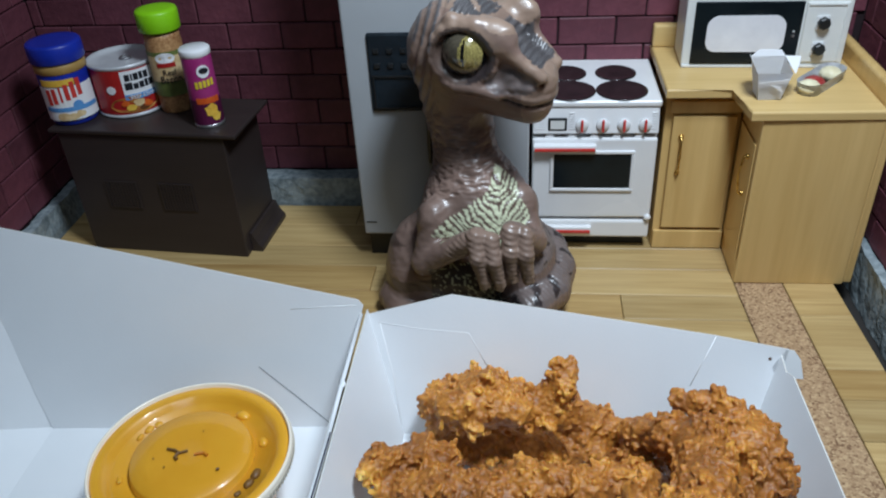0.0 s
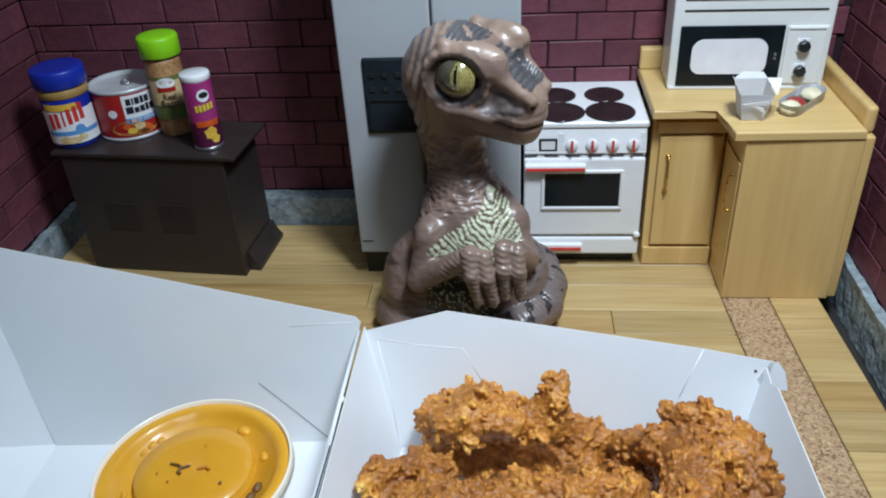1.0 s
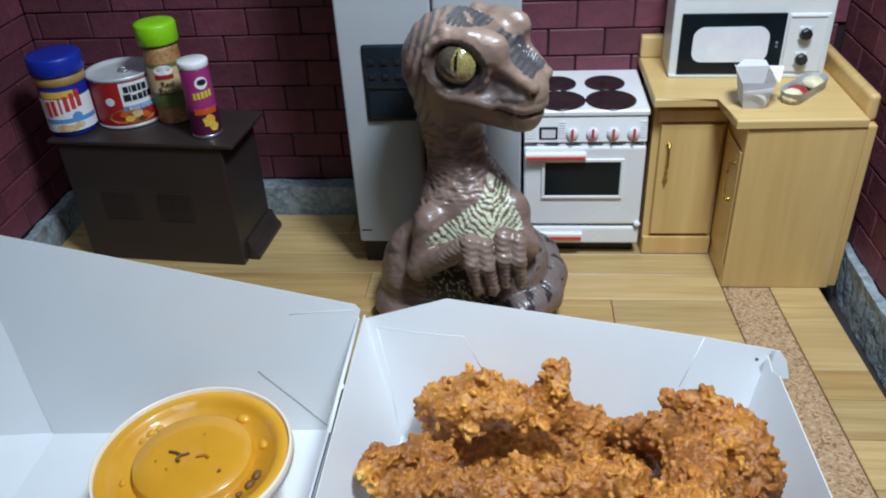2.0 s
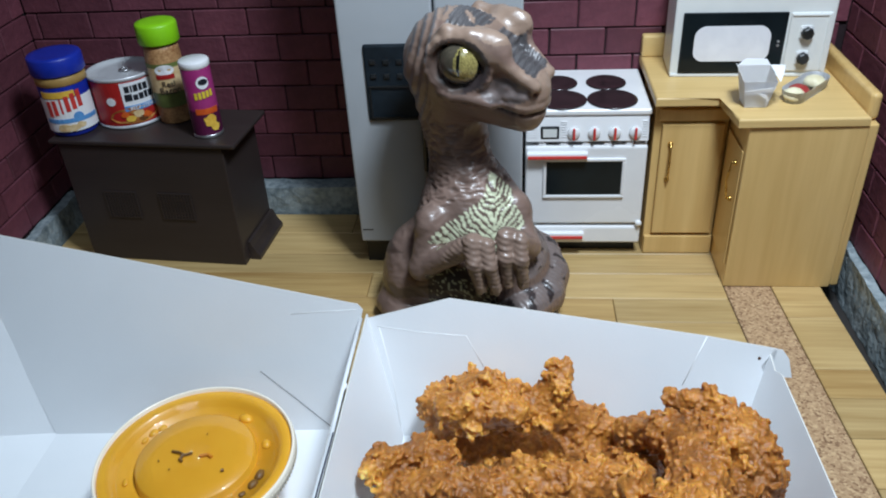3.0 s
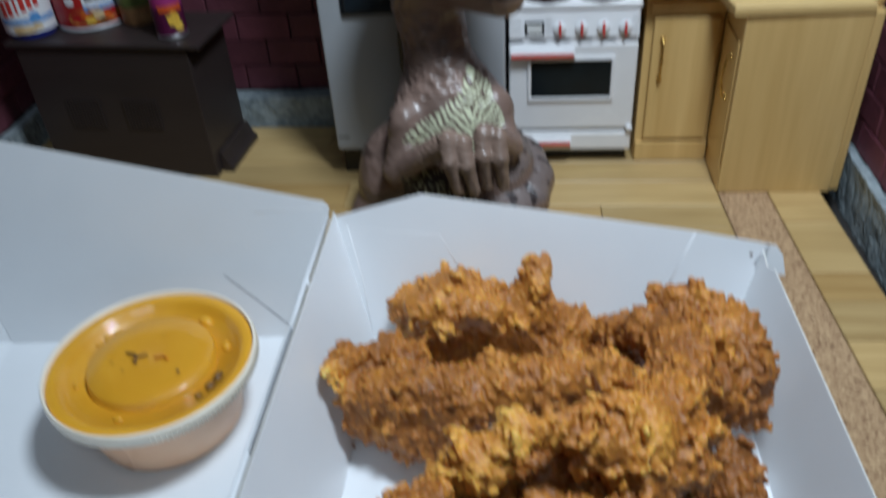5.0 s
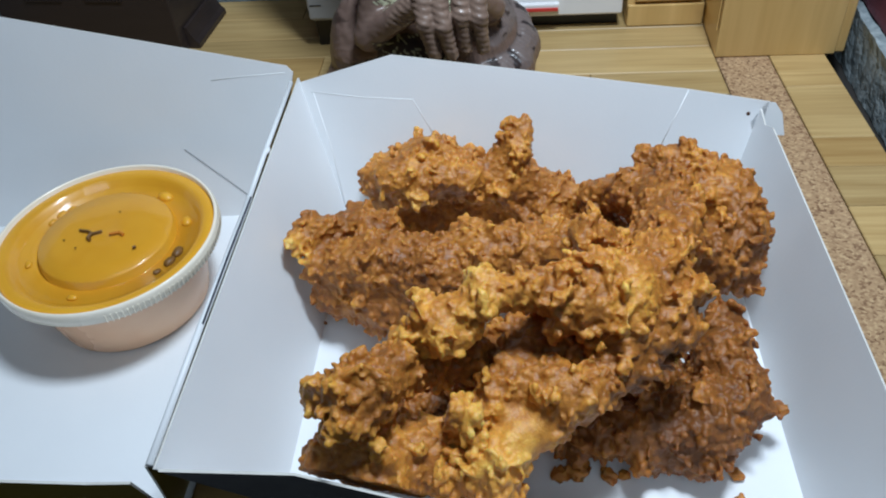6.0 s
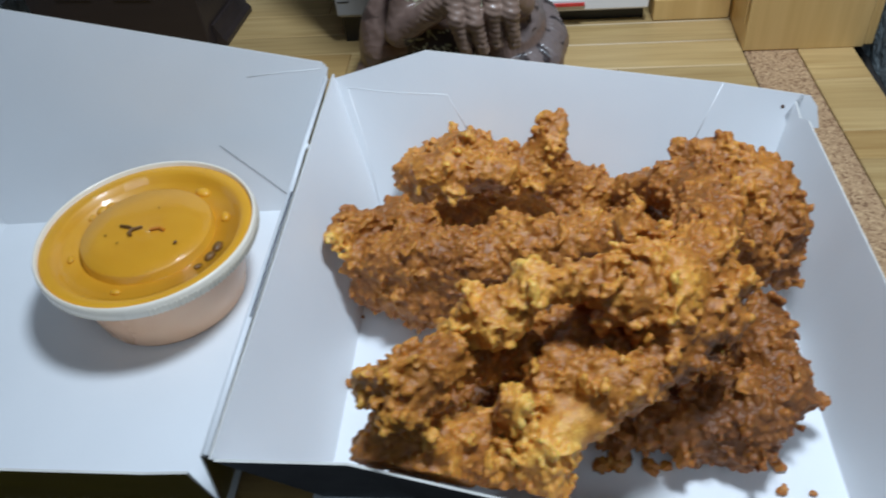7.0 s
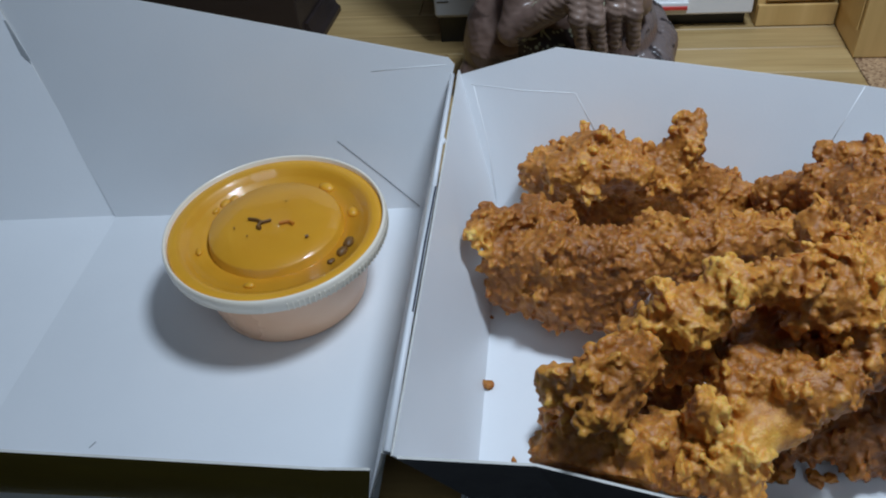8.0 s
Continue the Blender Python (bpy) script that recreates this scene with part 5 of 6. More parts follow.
chicken("long golden chicken strip lying across the pile",
        [((-0.048, -0.17, 0.048), (-0.058, -0.176, 0.052), 0.0080, 0.0080), ((-0.058, -0.176, 0.052), (-0.067, -0.18, 0.055), 0.0080, 0.0064),
         ((-0.067, -0.18, 0.055), (-0.074, -0.181, 0.058), 0.0064, 0.0045), ((-0.074, -0.181, 0.058), (-0.083, -0.184, 0.06), 0.0043, 0.0043),
         ((-0.083, -0.184, 0.06), (-0.092, -0.187, 0.056), 0.0043, 0.0045), ((-0.092, -0.187, 0.056), (-0.1, -0.186, 0.05), 0.0045, 0.0036),
         ((-0.047, -0.177, 0.045), (-0.057, -0.182, 0.044), 0.0070, 0.0075), ((-0.057, -0.182, 0.044), (-0.066, -0.18, 0.04), 0.0075, 0.0070),
         ((-0.066, -0.18, 0.04), (-0.077, -0.177, 0.037), 0.0070, 0.0061), ((-0.077, -0.177, 0.037), (-0.086, -0.177, 0.034), 0.0061, 0.0052),
         ((-0.057, -0.186, 0.042), (-0.065, -0.194, 0.044), 0.0058, 0.0049), ((-0.065, -0.194, 0.044), (-0.071, -0.193, 0.043), 0.0049, 0.0056),
         ((-0.071, -0.193, 0.043), (-0.077, -0.187, 0.041), 0.0056, 0.0056), ((-0.069, -0.195, 0.04), (-0.077, -0.201, 0.037), 0.0049, 0.0052),
         ((-0.077, -0.201, 0.037), (-0.083, -0.206, 0.034), 0.0048, 0.0056), ((-0.083, -0.206, 0.034), (-0.081, -0.208, 0.031), 0.0056, 0.0048),
         ((-0.083, -0.206, 0.034), (-0.089, -0.206, 0.032), 0.0060, 0.0045), ((-0.088, -0.201, 0.04), (-0.089, -0.201, 0.047), 0.0030, 0.0024),
         ((-0.059, -0.162, 0.048), (-0.064, -0.163, 0.056), 0.0053, 0.0045), ((-0.081, -0.193, 0.04), (-0.077, -0.187, 0.041), 0.0056, 0.0056)],
        # negative spots paint shade under the ridge and along the lower side
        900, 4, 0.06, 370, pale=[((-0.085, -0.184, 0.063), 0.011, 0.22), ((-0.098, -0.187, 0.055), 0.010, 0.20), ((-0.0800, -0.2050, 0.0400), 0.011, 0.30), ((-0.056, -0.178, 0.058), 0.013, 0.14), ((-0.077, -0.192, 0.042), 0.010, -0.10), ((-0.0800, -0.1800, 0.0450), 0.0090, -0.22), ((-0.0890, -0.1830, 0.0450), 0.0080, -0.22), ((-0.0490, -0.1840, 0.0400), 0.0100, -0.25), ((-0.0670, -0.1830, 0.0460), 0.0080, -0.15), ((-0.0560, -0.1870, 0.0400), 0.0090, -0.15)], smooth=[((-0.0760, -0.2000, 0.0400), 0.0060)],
        hollow=[((-0.0985, -0.1920, 0.0360), (0.0055, 0.0055, 0.0080)), ((-0.0450, -0.1770, 0.0300), (0.0090, 0.0070, 0.0090))])
chicken("short crusted chicken piece standing by the hinge side",
        [((-0.102, -0.196, 0.052), (-0.106, -0.201, 0.053), 0.0045, 0.0049), ((-0.106, -0.201, 0.053), (-0.113, -0.199, 0.05), 0.0049, 0.0038),
         ((-0.113, -0.199, 0.05), (-0.115, -0.2, 0.047), 0.0038, 0.0030), ((-0.106, -0.201, 0.053), (-0.108, -0.207, 0.051), 0.0049, 0.0038),
         ((-0.102, -0.196, 0.052), (-0.095, -0.19, 0.047), 0.0045, 0.0041), ((-0.095, -0.19, 0.047), (-0.088, -0.184, 0.042), 0.0041, 0.0047),
         ((-0.113, -0.205, 0.036), (-0.106, -0.206, 0.035), 0.0062, 0.0068), ((-0.106, -0.206, 0.035), (-0.098, -0.202, 0.033), 0.0068, 0.0071),
         ((-0.098, -0.202, 0.033), (-0.089, -0.201, 0.031), 0.0071, 0.0070), ((-0.109, -0.179, 0.013), (-0.097, -0.178, 0.013), 0.0080, 0.0085),
         ((-0.097, -0.178, 0.013), (-0.086, -0.178, 0.013), 0.0085, 0.0080), ((-0.109, -0.203, 0.044), (-0.113, -0.205, 0.036), 0.0051, 0.0058),
         ((-0.101, -0.21, 0.037), (-0.105, -0.209, 0.035), 0.0041, 0.0041), ((-0.105, -0.2, 0.03), (-0.104, -0.185, 0.012), 0.0066, 0.0066)],
        # negative spots paint shade deep between this piece and the strip
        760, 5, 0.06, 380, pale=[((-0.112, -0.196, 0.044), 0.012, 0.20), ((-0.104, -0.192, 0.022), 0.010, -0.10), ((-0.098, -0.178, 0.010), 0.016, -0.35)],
        hollow=[((-0.0985, -0.1920, 0.0360), (0.0055, 0.0055, 0.0080))])
# the low tone paints in the shadow of the strip above it
chicken("olive-brown crusted chicken piece on the box floor",
        [((-0.029, -0.157, 0.021), (-0.029, -0.167, 0.019), 0.0052, 0.0061), ((-0.029, -0.167, 0.019), (-0.028, -0.176, 0.017), 0.0061, 0.0064),
         ((-0.028, -0.176, 0.017), (-0.036, -0.18, 0.016), 0.0064, 0.0085), ((-0.036, -0.18, 0.016), (-0.046, -0.182, 0.013), 0.0085, 0.0080),
         ((-0.046, -0.182, 0.013), (-0.056, -0.18, 0.012), 0.0080, 0.0068), ((-0.056, -0.18, 0.012), (-0.064, -0.183, 0.009), 0.0068, 0.0042),
         ((-0.039, -0.186, 0.01), (-0.045, -0.185, 0.009), 0.0058, 0.0055), ((-0.039, -0.161, 0.006), (-0.052, -0.167, 0.007), 0.0047, 0.0056),
         ((-0.052, -0.167, 0.007), (-0.065, -0.169, 0.008), 0.0056, 0.0056), ((-0.029, -0.16, 0.018), (-0.034, -0.167, 0.01), 0.0056, 0.0056)],
        640, 6, -0.18, 420, hollow=[((-0.0450, -0.1740, 0.0280), (0.0090, 0.0075, 0.0090))])
rnd = random.Random(9)
spots = [(-0.1312, -0.1650, 0.0016), (-0.1235, -0.1862, 0.0007), (-0.0640, -0.1865, 0.0030), (-0.0570, -0.1880, 0.0020), (-0.0535, -0.1875, 0.0014), (-0.0680, -0.1880, 0.0022), (-0.0285, -0.1870, 0.0016),
         (-0.0220, -0.1650, 0.0007), (-0.0230, -0.1700, 0.0006), (-0.0290, -0.1930, 0.0014), (-0.0225, -0.1935, 0.0009), (-0.1312, -0.1415, 0.0006)]
for x, y, r in spots:
    bm = bmesh.new()
    bmesh.ops.create_icosphere(bm, subdivisions=3, radius=1, matrix=Matrix.LocRotScale((x, y, TF + r * 0.55), Euler((0, 0, rnd.random() * 6)), (r * 1.1, r * 0.85, r * 0.65)))
    for v in bm.verts:
        v.co += r * 0.5 * noise.noise_vector(v.co * 900)
        v.co.z = max(v.co.z, TF + 0.0001)
    tagged(part("crumb", bm, M_CRUST, None, "", True), "loose brown crumb of fried crust in the box", "crumb", "loose crumbs")

# ---- dinosaur figurine ----
def paint_skin():
    m = bpy.data.materials.new("painted_vinyl")
    m.use_nodes = True
    nt = m.node_tree
    nd, ln = nt.nodes, nt.links
    b = nd["Principled BSDF"]
    at = nd.new("ShaderNodeAttribute")
    at.attribute_name = "paint"
    co = nd.new("ShaderNodeTexCoord")
    n1, n2 = nd.new("ShaderNodeTexNoise"), nd.new("ShaderNodeTexNoise")
    n1.inputs["Scale"].default_value, n1.inputs["Detail"].default_value = 120, 5
    n2.inputs["Scale"].default_value, n2.inputs["Detail"].default_value = 900, 4
    for n in (n1, n2):
        ln.new(co.outputs["Object"], n.inputs["Vector"])
    hs = nd.new("ShaderNodeHueSaturation")
    mr = nd.new("ShaderNodeMapRange")
    mr.inputs[3].default_value, mr.inputs[4].default_value = 0.72, 1.28
    ln.new(n1.outputs[0], mr.inputs[0])
    ln.new(mr.outputs[0], hs.inputs["Value"])
    ln.new(at.outputs["Color"], hs.inputs["Color"])
    ln.new(hs.outputs[0], b.inputs["Base Color"])
    b.inputs["Roughness"].default_value = 0.38
    b.inputs["Coat Weight"].default_value = 0.18
    b.inputs["Coat Roughness"].default_value = 0.18
    bp = nd.new("ShaderNodeBump")
    bp.inputs["Strength"].default_value, bp.inputs["Distance"].default_value = 0.5, 0.00015
    ln.new(n2.outputs[0], bp.inputs["Height"])
    ln.new(bp.outputs[0], b.inputs["Normal"])
    return m


M_VINYL = paint_skin()
M_EYE = mat("yellow_eye", (0.46, 0.38, 0.13), (0.05, 0.040, 0.015), 2800, 0.08, fine=0.7, coat=0.8)
M_EYESIDE = mat("brown_eye_side", (0.10, 0.085, 0.06), (0.05, 0.042, 0.03), 900, 0.1, coat=0.8)
M_PUPIL = mat("black_pupil", (0.006, 0.006, 0.007), None, 300, 0.06, coat=0.8)

DB = Vector((-0.110, -0.012, 0.0))
HA = radians(21)                                            # the way the head looks
F = Vector((math.cos(HA), -math.sin(HA), -0.10)).normalized()
S = Vector((-math.sin(HA), -math.cos(HA), 0)).normalized()  # its side towards the open front
U = S.cross(F).normalized()
if U.z < 0:
    U = -U
FE = 0.0004                                                 # how far forward the eye sits
HC = Vector((-0.1070, -0.0165, 0.1114))


def hp(f, s, u):
    return HC + F * f + S * s + U * u


def dino():
    step = 0.0007
    lo, hi = np.array([-0.162, -0.066, -0.0012]), np.array([-0.060, 0.0165, 0.142])
    g = field(lo, hi, step)
    ax = [tuple(F), tuple(S), tuple(U)]
    head = f_ell(g, hp(-0.0068, 0, 0.0005), (0.0190, 0.0170, 0.0180), ax)
    head = smin(head, f_caps(g, hp(0.004, 0, -0.002), hp(0.0195, 0, -0.0062), 0.0145, 0.0104), 0.008)
    head = smin(head, f_caps(g, hp(0.000, 0, -0.0120), hp(0.0210, 0, -0.0142), 0.0098, 0.0078), 0.004)
    for sd in (1, -1):                                       # brow ridges, forehead bumps, snout ridges, cheeks
        for a, b, r0, r1 in (((-0.0115, 0.0135, 0.0090), (-0.0050, 0.0142, 0.0150), 0.0016, 0.0020), ((-0.0050, 0.0142, 0.0150), (0.0035, 0.0140, 0.0146), 0.0020, 0.0022),
                             ((0.0035, 0.0140, 0.0146), (0.0110, 0.0122, 0.0092), 0.0022, 0.0022), ((0.0110, 0.0122, 0.0092), (0.0262, 0.0075, -0.0010), 0.0024, 0.0024),
                             ((-0.0080, 0.0150, -0.0030), (-0.0010, 0.0155, -0.0060), 0.0030, 0.0034), ((-0.0010, 0.0155, -0.0060), (0.0120, 0.0120, -0.0080), 0.0034, 0.0030)):
            head = smin(head, f_caps(g, hp(a[0], sd * a[1], a[2]), hp(b[0], sd * b[1], b[2]), r0, r1), 0.0025)
        head = smin(head, f_ell(g, hp(0.0105, sd * 0.0105, 0.0118 if sd > 0 else 0.0135), (0.0068, 0.0040, 0.0052), ax), 0.006)
    head = smin(head, f_caps(g, hp(-0.0110, 0, -0.0040), (-0.1165, -0.0060, 0.0860), 0.0150, 0.0122), 0.005)
    for k in range(16):                                      # eyelid rings
        a, b = (2 * math.pi * (k + e) / 16 for e in (0, 1))
        for sd in (1, -1):
            head = smin(head, f_caps(g, hp(FE + 0.0108 * math.cos(a), sd * (0.0152 - 0.0018 * math.cos(a)), 0.0042 + 0.0096 * math.sin(a)),
                                     hp(FE + 0.0108 * math.cos(b), sd * (0.0152 - 0.0018 * math.cos(b)), 0.0042 + 0.0096 * math.sin(b)), 0.0017, 0.0017), 0.0014)
    neck = f_caps(g, (-0.1155, -0.006, 0.096), (-0.1142, -0.008, 0.072), 0.0124, 0.0106)
    neck = smin(neck, f_caps(g, (-0.1142, -0.008, 0.072), (-0.1120, -0.010, 0.054), 0.0106, 0.0140), 0.006)
    v = smin(head, neck, 0.005)
    body = f_ell(g, (-0.1095, -0.013, 0.046), (0.0205, 0.0195, 0.0190))
    body = smin(body, f_ell(g, (-0.1120, -0.012, 0.020), (0.0310, 0.0260, 0.0300)), 0.010)
    v = smin(v, body, 0.010)
    # shoulders, arms and hands
    for sh, el, wr, fall in (((-0.1250, -0.0290, 0.0490), (-0.1290, -0.0345, 0.0330), (-0.1075, -0.0440, 0.0505), 0.0030), ((-0.0920, -0.0190, 0.0500), (-0.0868, -0.0275, 0.0390), (-0.0950, -0.0420, 0.0520), 0.0012)):
        v = smin(v, f_caps(g, (-0.1095, -0.0125, 0.0560), (sh[0], sh[1] + 0.003, sh[2] - 0.001), 0.0115, 0.0062), 0.006)
        v = smin(v, f_ell(g, sh, (0.0062, 0.0064, 0.0084)), 0.003)
        v = smin(v, f_caps(g, sh, el, 0.0054, 0.0048), 0.0020)
        v = smin(v, f_caps(g, el, wr, 0.0050, 0.0042), 0.0018)
        for k in range(2):
            a = Vector(wr) + Vector((0.0058 * k - 0.001, -0.0010, 0.0010 - 0.0012 * k))
            b = a + Vector((0.4 * fall, -0.0035, -0.0070))
            e = b + Vector((0.8 * fall, 0.0010, -0.0125 + 0.001 * k))
            f = smin(f_caps(g, a, b, 0.0032, 0.0029), f_caps(g, b, e, 0.0029, 0.0022), 0.001)
            v = smin(v, f, 0.0007)
    # thighs and feet
    for sx in (-1, 1):
        v = smin(v, f_ell(g, (-0.1125 + sx * 0.0240, -0.0140, 0.0150), (0.0120, 0.0180, 0.0225)), 0.006)
        v = smin(v, f_caps(g, (-0.114 + sx * 0.030, -0.022, 0.007), (-0.112 + sx * 0.020, -0.046, 0.005), 0.0075, 0.0055), 0.003)
    # tail round to the front
    pts = [(-0.0890, 0.0040, 0.0190, 0.0100), (-0.0820, -0.0020, 0.0175, 0.0096), (-0.0780, -0.0120, 0.0150, 0.0090), (-0.0795, -0.0240, 0.0130, 0.0082),
           (-0.0870, -0.0345, 0.0125, 0.0074), (-0.0990, -0.0405, 0.0095, 0.0064), (-0.1120, -0.0420, 0.0072, 0.0052), (-0.1220, -0.0430, 0.0058, 0.0038)]
    for p, q in zip(pts, pts[1:]):
        v = smin(v, f_caps(g, p[:3], q[:3], p[3], q[3]), 0.0012)
    # mouth, nostril and eye socket are cut in
    for sd in (1, -1):
        v = -smin(-v, f_caps(g, hp(0.0262, sd * 0.0062, -0.0035), hp(0.0282, sd * 0.0092, -0.0040), 0.0008, 0.0012), 0.0006)
        v = -smin(-v, f_ell(g, hp(FE, sd * 0.0215, 0.0042), (0.0096, 0.0085, 0.0084), ax), 0.0010)
    v = np.maximum(v, np.broadcast_to(0.0002 - g[2], v.shape))
    v = np.array(v)
    for i in range(3):
        sl = [slice(None)] * 3
        for e in (0, -1):
            sl[i] = e
            v[tuple(sl)] = 1
    pts, faces = skin(v, lo, step)
    me = mesh_of("dinosaur_figurine", pts, faces, [M_VINYL, M_EYE, M_PUPIL, M_EYESIDE])
    nor = np.array([n.vector[:] for n in me.vertex_normals])
    col = np.zeros((len(pts), 4), np.float32)
    brown, dark, tan, cream, grey = (np.array(c) for c in ((0.185, 0.122, 0.098), (0.030, 0.022, 0.022), (0.285, 0.195, 0.145), (0.64, 0.66, 0.46), (0.085, 0.078, 0.080)))
    for i, (p, n) in enumerate(zip(pts, nor)):
        q = Vector(p)
        nv = Vector(n)
        h = q - HC
        f, s, u = h.dot(F), h.dot(S), h.dot(U)
        n1 = noise.noise(q * 60)
        n2 = noise.noise(q * 170)
        c = brown * (1 + 0.35 * n1)
        d = 0.0
        if q.z > 0.088 or (f > 0.0 and q.z > 0.080):        # head
            ridge = np.interp(f, (-0.0115, -0.005, 0.0035, 0.0110, 0.0262), (0.0095, 0.0152, 0.0150, 0.0095, -0.0010))
            mx = min(max(1.5 - abs(u - ridge) / 0.0022, 0), 1) if f > -0.010 else 0.25
            if f < 0.008 and u > 0.0160:
                mx = 0.8
            c = c * (1 - mx) + tan * mx
            if f > 0.021:
                c = c * 0.3 + tan * 0.7
            bump = min(((f - 0.0095) / 0.0080) ** 2 + ((abs(s) - 0.0095) / 0.0060) ** 2 + ((u - 0.0150) / 0.0065) ** 2, 2)
            if bump < 1:
                c = tan
            top = (f < 0.009 and u > 0.0155 and abs(s) < 0.009 + 0.004 * n1 and f > -0.008 and bump > 1) or (0.009 < f < 0.0255 and abs(s) < 0.0085 and u > -0.001 and bump > 1)
            if top and n2 > -0.4:
                c = grey * (0.95 + 0.4 * n2)
                d += 0.0005 * math.sin(f * 2900)
            ring = ((f - FE - 0.0008) / 0.0112) ** 2 + ((u - 0.0045) / 0.0098) ** 2
            if ring < 1 and abs(s) > 0.008:
                c = dark * 1.3 if f > FE + 0.003 else brown * 0.5
            cheek = ((f - 0.0175) / 0.0085) ** 2 + ((u + 0.0035) / 0.0046) ** 2
            if cheek < 1 and abs(s) > 0.004:
                c = (grey * 0.9 + brown * 0.35) * (1.0 + 0.9 * noise.noise(q * 350))
                d += 0.0005 * noise.noise(q * 380)
            lip = np.interp(f, (-0.008, 0.006, 0.014, 0.024, 0.032), (-0.0085, -0.0090, -0.0108, -0.0125, -0.0112))
            if f > -0.006 and nv.z < 0.8:                    # the mouth is a groove with a dark painted line
                k = math.exp(-((u - lip) / 0.0008) ** 2)
                d -= 0.0010 * k
                if k > 0.55:
                    c = dark
                elif 0 < u - lip < 0.0035:
                    d += 0.0004
            if f < -0.010:                                   # striped nape with folds
                w = math.sin((q.x * 0.9 - q.z * 0.25) * 2100 + 2 * n1)
                d += 0.0003 * w
                if u > 0.004 and w > 0.55:
                    c = grey * 1.3
            d += 0.00012 * noise.noise(q * 420) + 0.0003 * (0.3 - abs(noise.noise(Vector((f * 200, s * 260, u * 330)))))
        elif q.z > 0.052 and abs(q.x + 0.113) < 0.019 and q.y > -0.028:   # wrinkled neck
            w = noise.noise(Vector((q.x * 230, q.y * 230, q.z * 800)))
            d += 0.0017 * (0.35 - abs(w)) + 0.0003 * noise.noise(q * 300)
            # crests of the folds painted lighter, as though they caught the light
            c = c * (1.25 - 0.4 * min(abs(w) * 2, 1))
        else:
            d += 0.0002 * noise.noise(q * 260) + 0.0005 * (0.3 - abs(noise.noise(Vector((q.x * 190, q.y * 190, q.z * 420)))))
        # cream chest with branching dark lines
        zx = np.interp(q.x, (-0.1285, -0.1220, -0.1120, -0.1040, -0.0990, -0.0940, -0.0885), (0.0430, 0.0500, 0.0555, 0.0610, 0.0760, 0.0610, 0.0500))
        low = 0.0385 + abs(q.x + 0.1020) * 0.30
        if nv.y < 0.1 and q.y < -0.018 and low < q.z < zx + 0.001 * n2 and -0.1285 < q.x < -0.0885 and not (q.y < -0.0395):
            w = noise.noise(Vector((q.x * 170, q.z * 170, 0)))
            w2 = noise.noise(Vector((q.x * 420, q.z * 420, 7)))
            line = abs(math.sin((q.z * 1000 - abs(q.x + 0.1000) * 1150) + 2.8 * w))
            edge = 0.66 + 0.45 * w2 if q.z > low + 0.35 * (zx - low) else 0.34 + 0.5 * w2
            c = cream if line > edge else brown * 0.7
            d += 0.0002 * (line - 0.4)
        belly = q.y < -0.030 and q.z < 0.034 and abs(q.x + 0.113) < 0.014 and nv.y < -0.2
        if belly:
            w = noise.noise(Vector((q.x * 330, q.z * 330, 3)))
            c = cream * 0.7 if abs(w) < 0.05 else dark * 1.4
        # bands round the tail, creases on the fingers
        r = math.hypot(q.x + 0.1105, q.y + 0.0130)
        if q.z < 0.036 and r > 0.022 and q.x > -0.1040 and q.y < 0.006:
            a = math.atan2(q.y + 0.013, q.x + 0.1105)
            if math.sin(a * 24 + 4 * n1) > 0.5 and nv.z > 0.35 + 0.5 * n2 and n2 > -0.1:
                c = dark * 1.2
            elif nv.z > 0.3:
                c = grey * 0.9 + brown * 0.5
            d += 0.00018 * math.sin(a * 110)
        if q.y < -0.0430 and 0.026 < q.z < 0.058 and q.x < -0.082:
            d += 0.00016 * math.sin(q.z * 3000 + q.x * 900)
            c = brown * 0.6 + tan * 0.45
        if q.z < 0.034 and q.x < -0.126:
            c = c * (0.5 if math.sin(q.z * 330 + q.y * 160 + 2 * n1) > 0.35 else 1)
        pts[i] += n * d
        col[i, :3], col[i, 3] = np.clip(c, 0, 1), 1
    me.vertices.foreach_set("co", pts.astype(np.float32).ravel())
    me.update()
    a = me.color_attributes.new("paint", "FLOAT_COLOR", "POINT")
    a.data.foreach_set("color", col.ravel())
    # the glossy eyeballs, joined to the same mesh
    bm = bmesh.new()
    bm.from_mesh(me)
    for sd in (1, -1):
        ey = (S * sd * 0.80 + F * 0.42 + U * 0.22).normalized()
        ez = (U - ey * U.dot(ey)).normalized()
        ex = ey.cross(ez) if ey.cross(ez).dot(F) > 0 else ez.cross(ey)
        mtx = Matrix.Translation(hp(FE, sd * 0.0116, 0.0044)) @ Matrix((ex, ey, ez)).transposed().to_4x4()
        r = bmesh.ops.create_uvsphere(bm, u_segments=96, v_segments=64, radius=0.0086, matrix=mtx)
        inv = mtx.inverted()
        for face in {fc for vv in r["verts"] for fc in vv.link_faces}:
            c = inv @ face.calc_center_median()
            x, z = c.x, c.z
            slit = abs(x + 0.0022 - 30 * z * z) < 0.0006 * (1 - (z / 0.0046) ** 2)
            iris = ((x - 0.0006) / 0.0043) ** 2 + (z / 0.0060) ** 2 < 1
            face.material_index = 2 if slit or (x > 0.0046 and not iris) or z > 0.0072 else (1 if iris else 3)
            face.smooth = True
    bm.to_mesh(me)
    bm.free()
    me.transform(Matrix.Translation(-DB))
    ob = new("dinosaur_figurine", me)
    ob.location = DB
    return tagged(ob, "glossy brown vinyl baby dinosaur figurine with yellow eyes", "figurine")


dino()

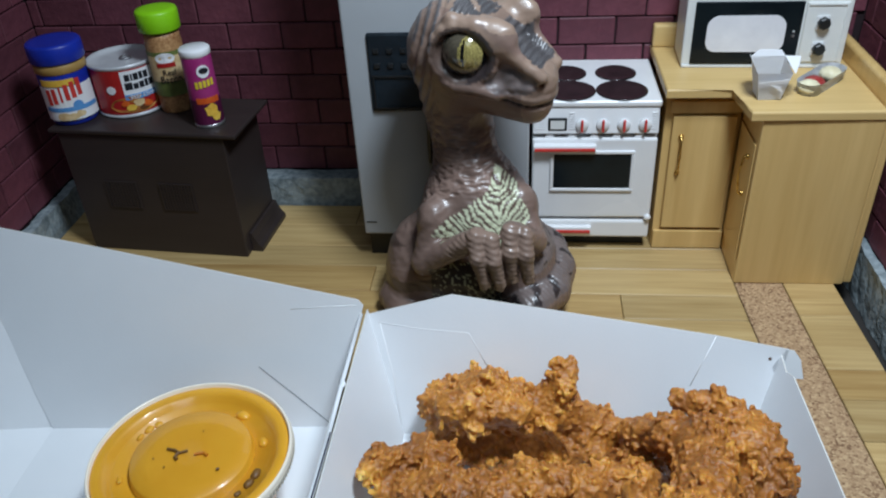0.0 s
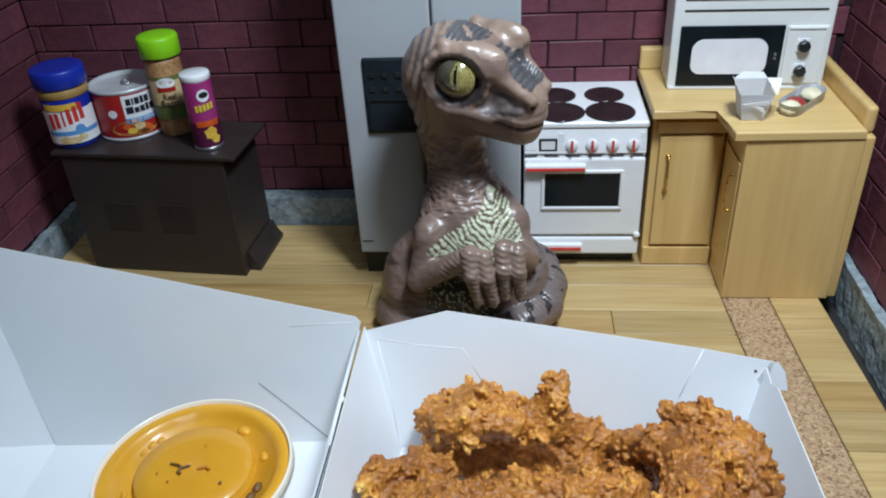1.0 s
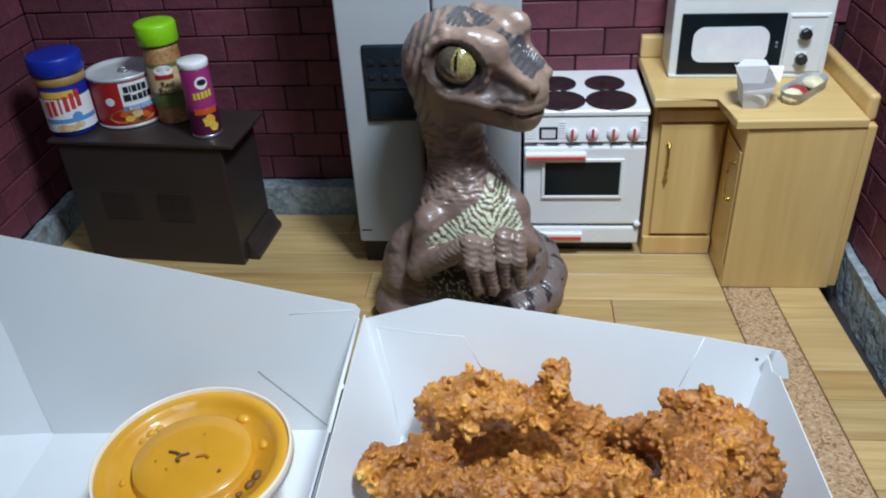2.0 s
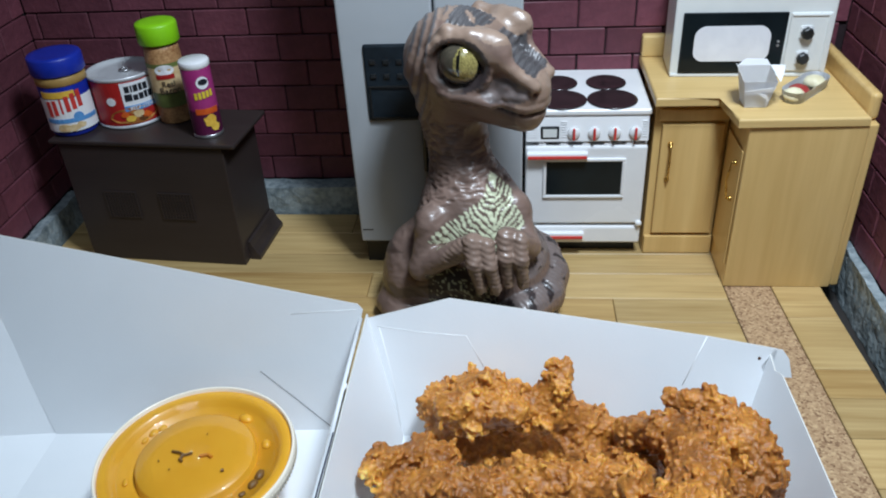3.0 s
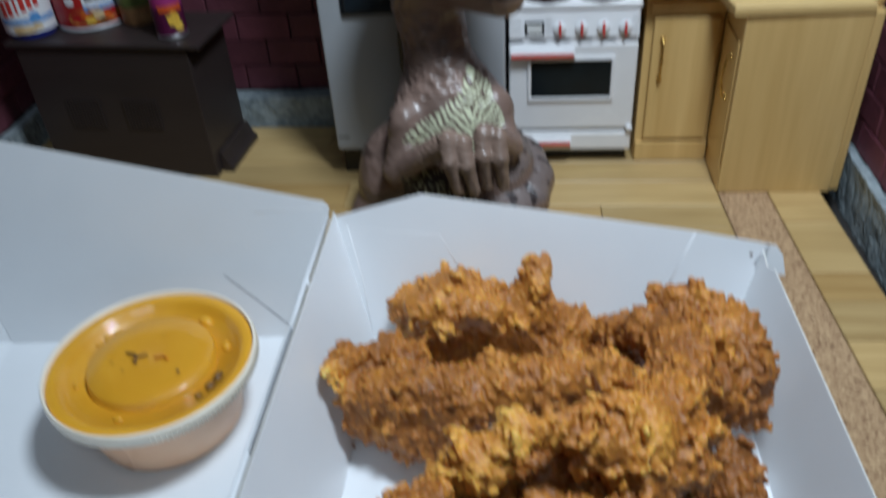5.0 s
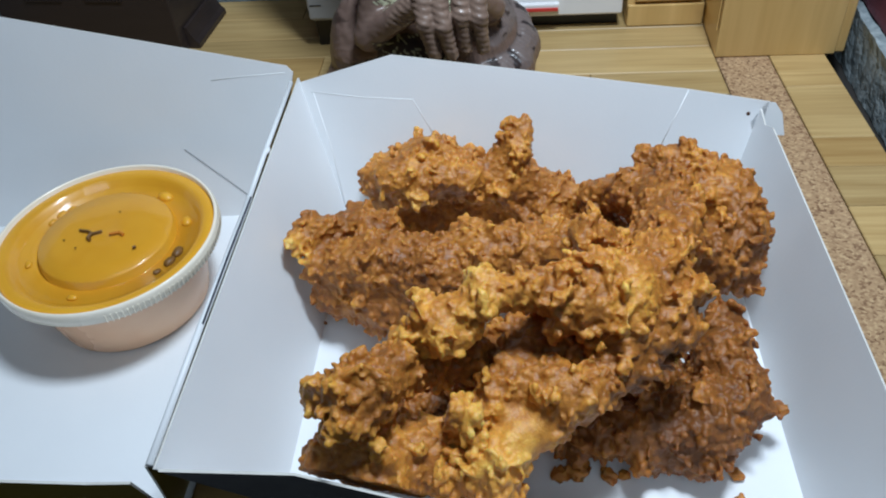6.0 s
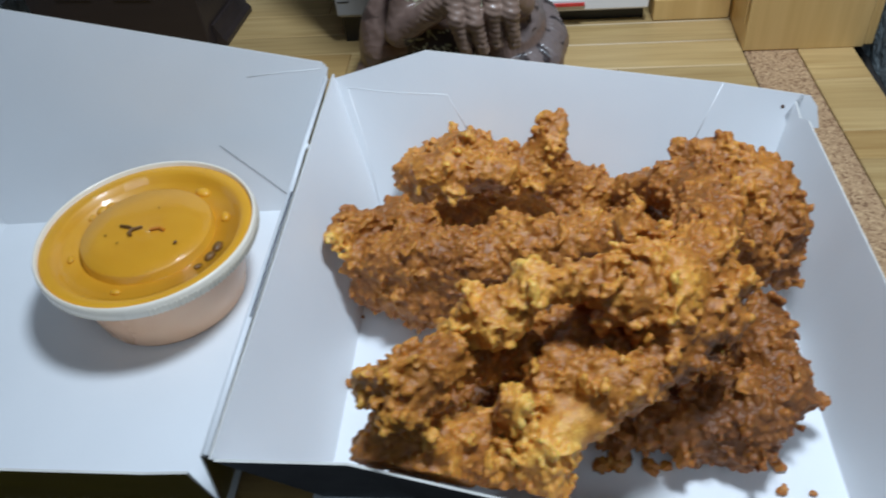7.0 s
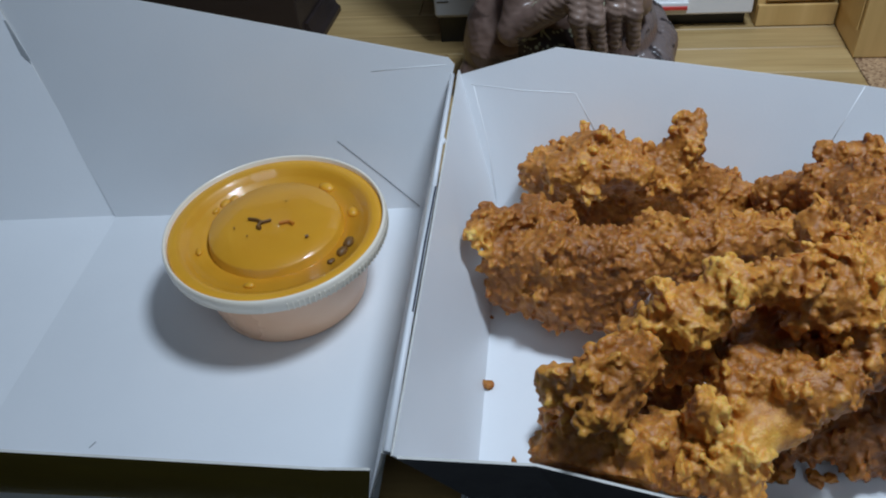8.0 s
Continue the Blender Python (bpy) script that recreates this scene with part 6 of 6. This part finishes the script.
# ---- bricks and planks ----
def brick_mesh(w, h, seed):
    rnd = random.Random(seed)
    bm = one(-w / 2, w / 2, -0.0006, 0.0022, -h / 2, h / 2, 0.00045, 1)
    for v in bm.verts:
        v.co += Vector((rnd.uniform(-1, 1) * 0.00018, 0, rnd.uniform(-1, 1) * 0.00018))
    me = bpy.data.meshes.new("brick")
    bm.to_mesh(me)
    bm.free()
    me.materials.append(M_BRICK)
    return me


GAP = 0.0007
FULL = [brick_mesh(LONG - GAP, ROW - GAP, s) for s in range(5)]


def lay(wall, m, u0, u1, z0, z1, shift):
    """Courses of bricks on a wall; m takes (u, out, z) to the world."""
    k = 0
    z = z0
    while z + ROW * 0.5 < z1:
        u = u0 + ((shift + (LONG / 2 if k % 2 else 0)) % LONG) - LONG
        while u < u1:
            a, b = max(u, u0), min(u + LONG, u1)
            if b - a > 0.004:
                me = FULL[random.randrange(5)] if b - a > LONG * 0.98 else brick_mesh(b - a - GAP, ROW - GAP, k * 7 + int(a * 1000))
                ob = new("brick", me)
                ob.parent = wall
                ob.matrix_basis = m @ Matrix.Translation(((a + b) / 2, random.uniform(-0.0002, 0.0002), z + ROW / 2))
            u += LONG
        z += ROW
        k += 1


lay(wall_north, Matrix.Translation((0, BACK, 0)), WEST, EAST, BASE, 0.158, (-0.063 - WEST))
lay(wall_east, Matrix(((0, 1, 0, EAST), (-1, 0, 0, 0), (0, 0, 1, 0), (0, 0, 0, 1))), 0.001 - BACK, 0.118, 0.0125, 0.155, 0.010)
lay(wall_west, Matrix(((0, -1, 0, WEST), (1, 0, 0, 0), (0, 0, 1, 0), (0, 0, 0, 1))), -0.058, BACK - 0.001, BASE, 0.158, 0.004)

rnd = random.Random(11)
EAST_CUTS = (0.036, 0.008, -0.022, -0.054, -0.070, -0.090, -0.112, -0.135, -0.158, -0.180, -0.1995)
for x0, x1, cuts in ((-0.3240, 0.0002, 3), (0.02085, 0.0420, 0)):
    y = 0.064
    k = 0
    while y > -0.199:
        w = min(rnd.choice((0.0165, 0.0190, 0.0215)), y + 0.2) if cuts else y - EAST_CUTS[k]
        ends = [x0] + sorted(rnd.uniform(x0 + 0.03, x1 - 0.03) for _ in range(cuts and rnd.choice((1, 2)))) + [x1]
        for a, b in zip(ends, ends[1:]):
            if b - a > 0.002:
                pl = part("plank", askew(one(a + 0.00012, b - 0.00012, y - w + 0.0001, y - 0.0001, -0.006, 0.0, 0.0003, 1), 0), M_PINE_DARK if (not cuts and k == 4) or rnd.random() < 0.12 else M_PINE, floor)
                off = Vector((rnd.uniform(0, 5), rnd.uniform(0, 5), rnd.uniform(0, 5)))
                pl.data.transform(Matrix.Translation(off))
                pl.location = -off
        y -= w
        k += 1
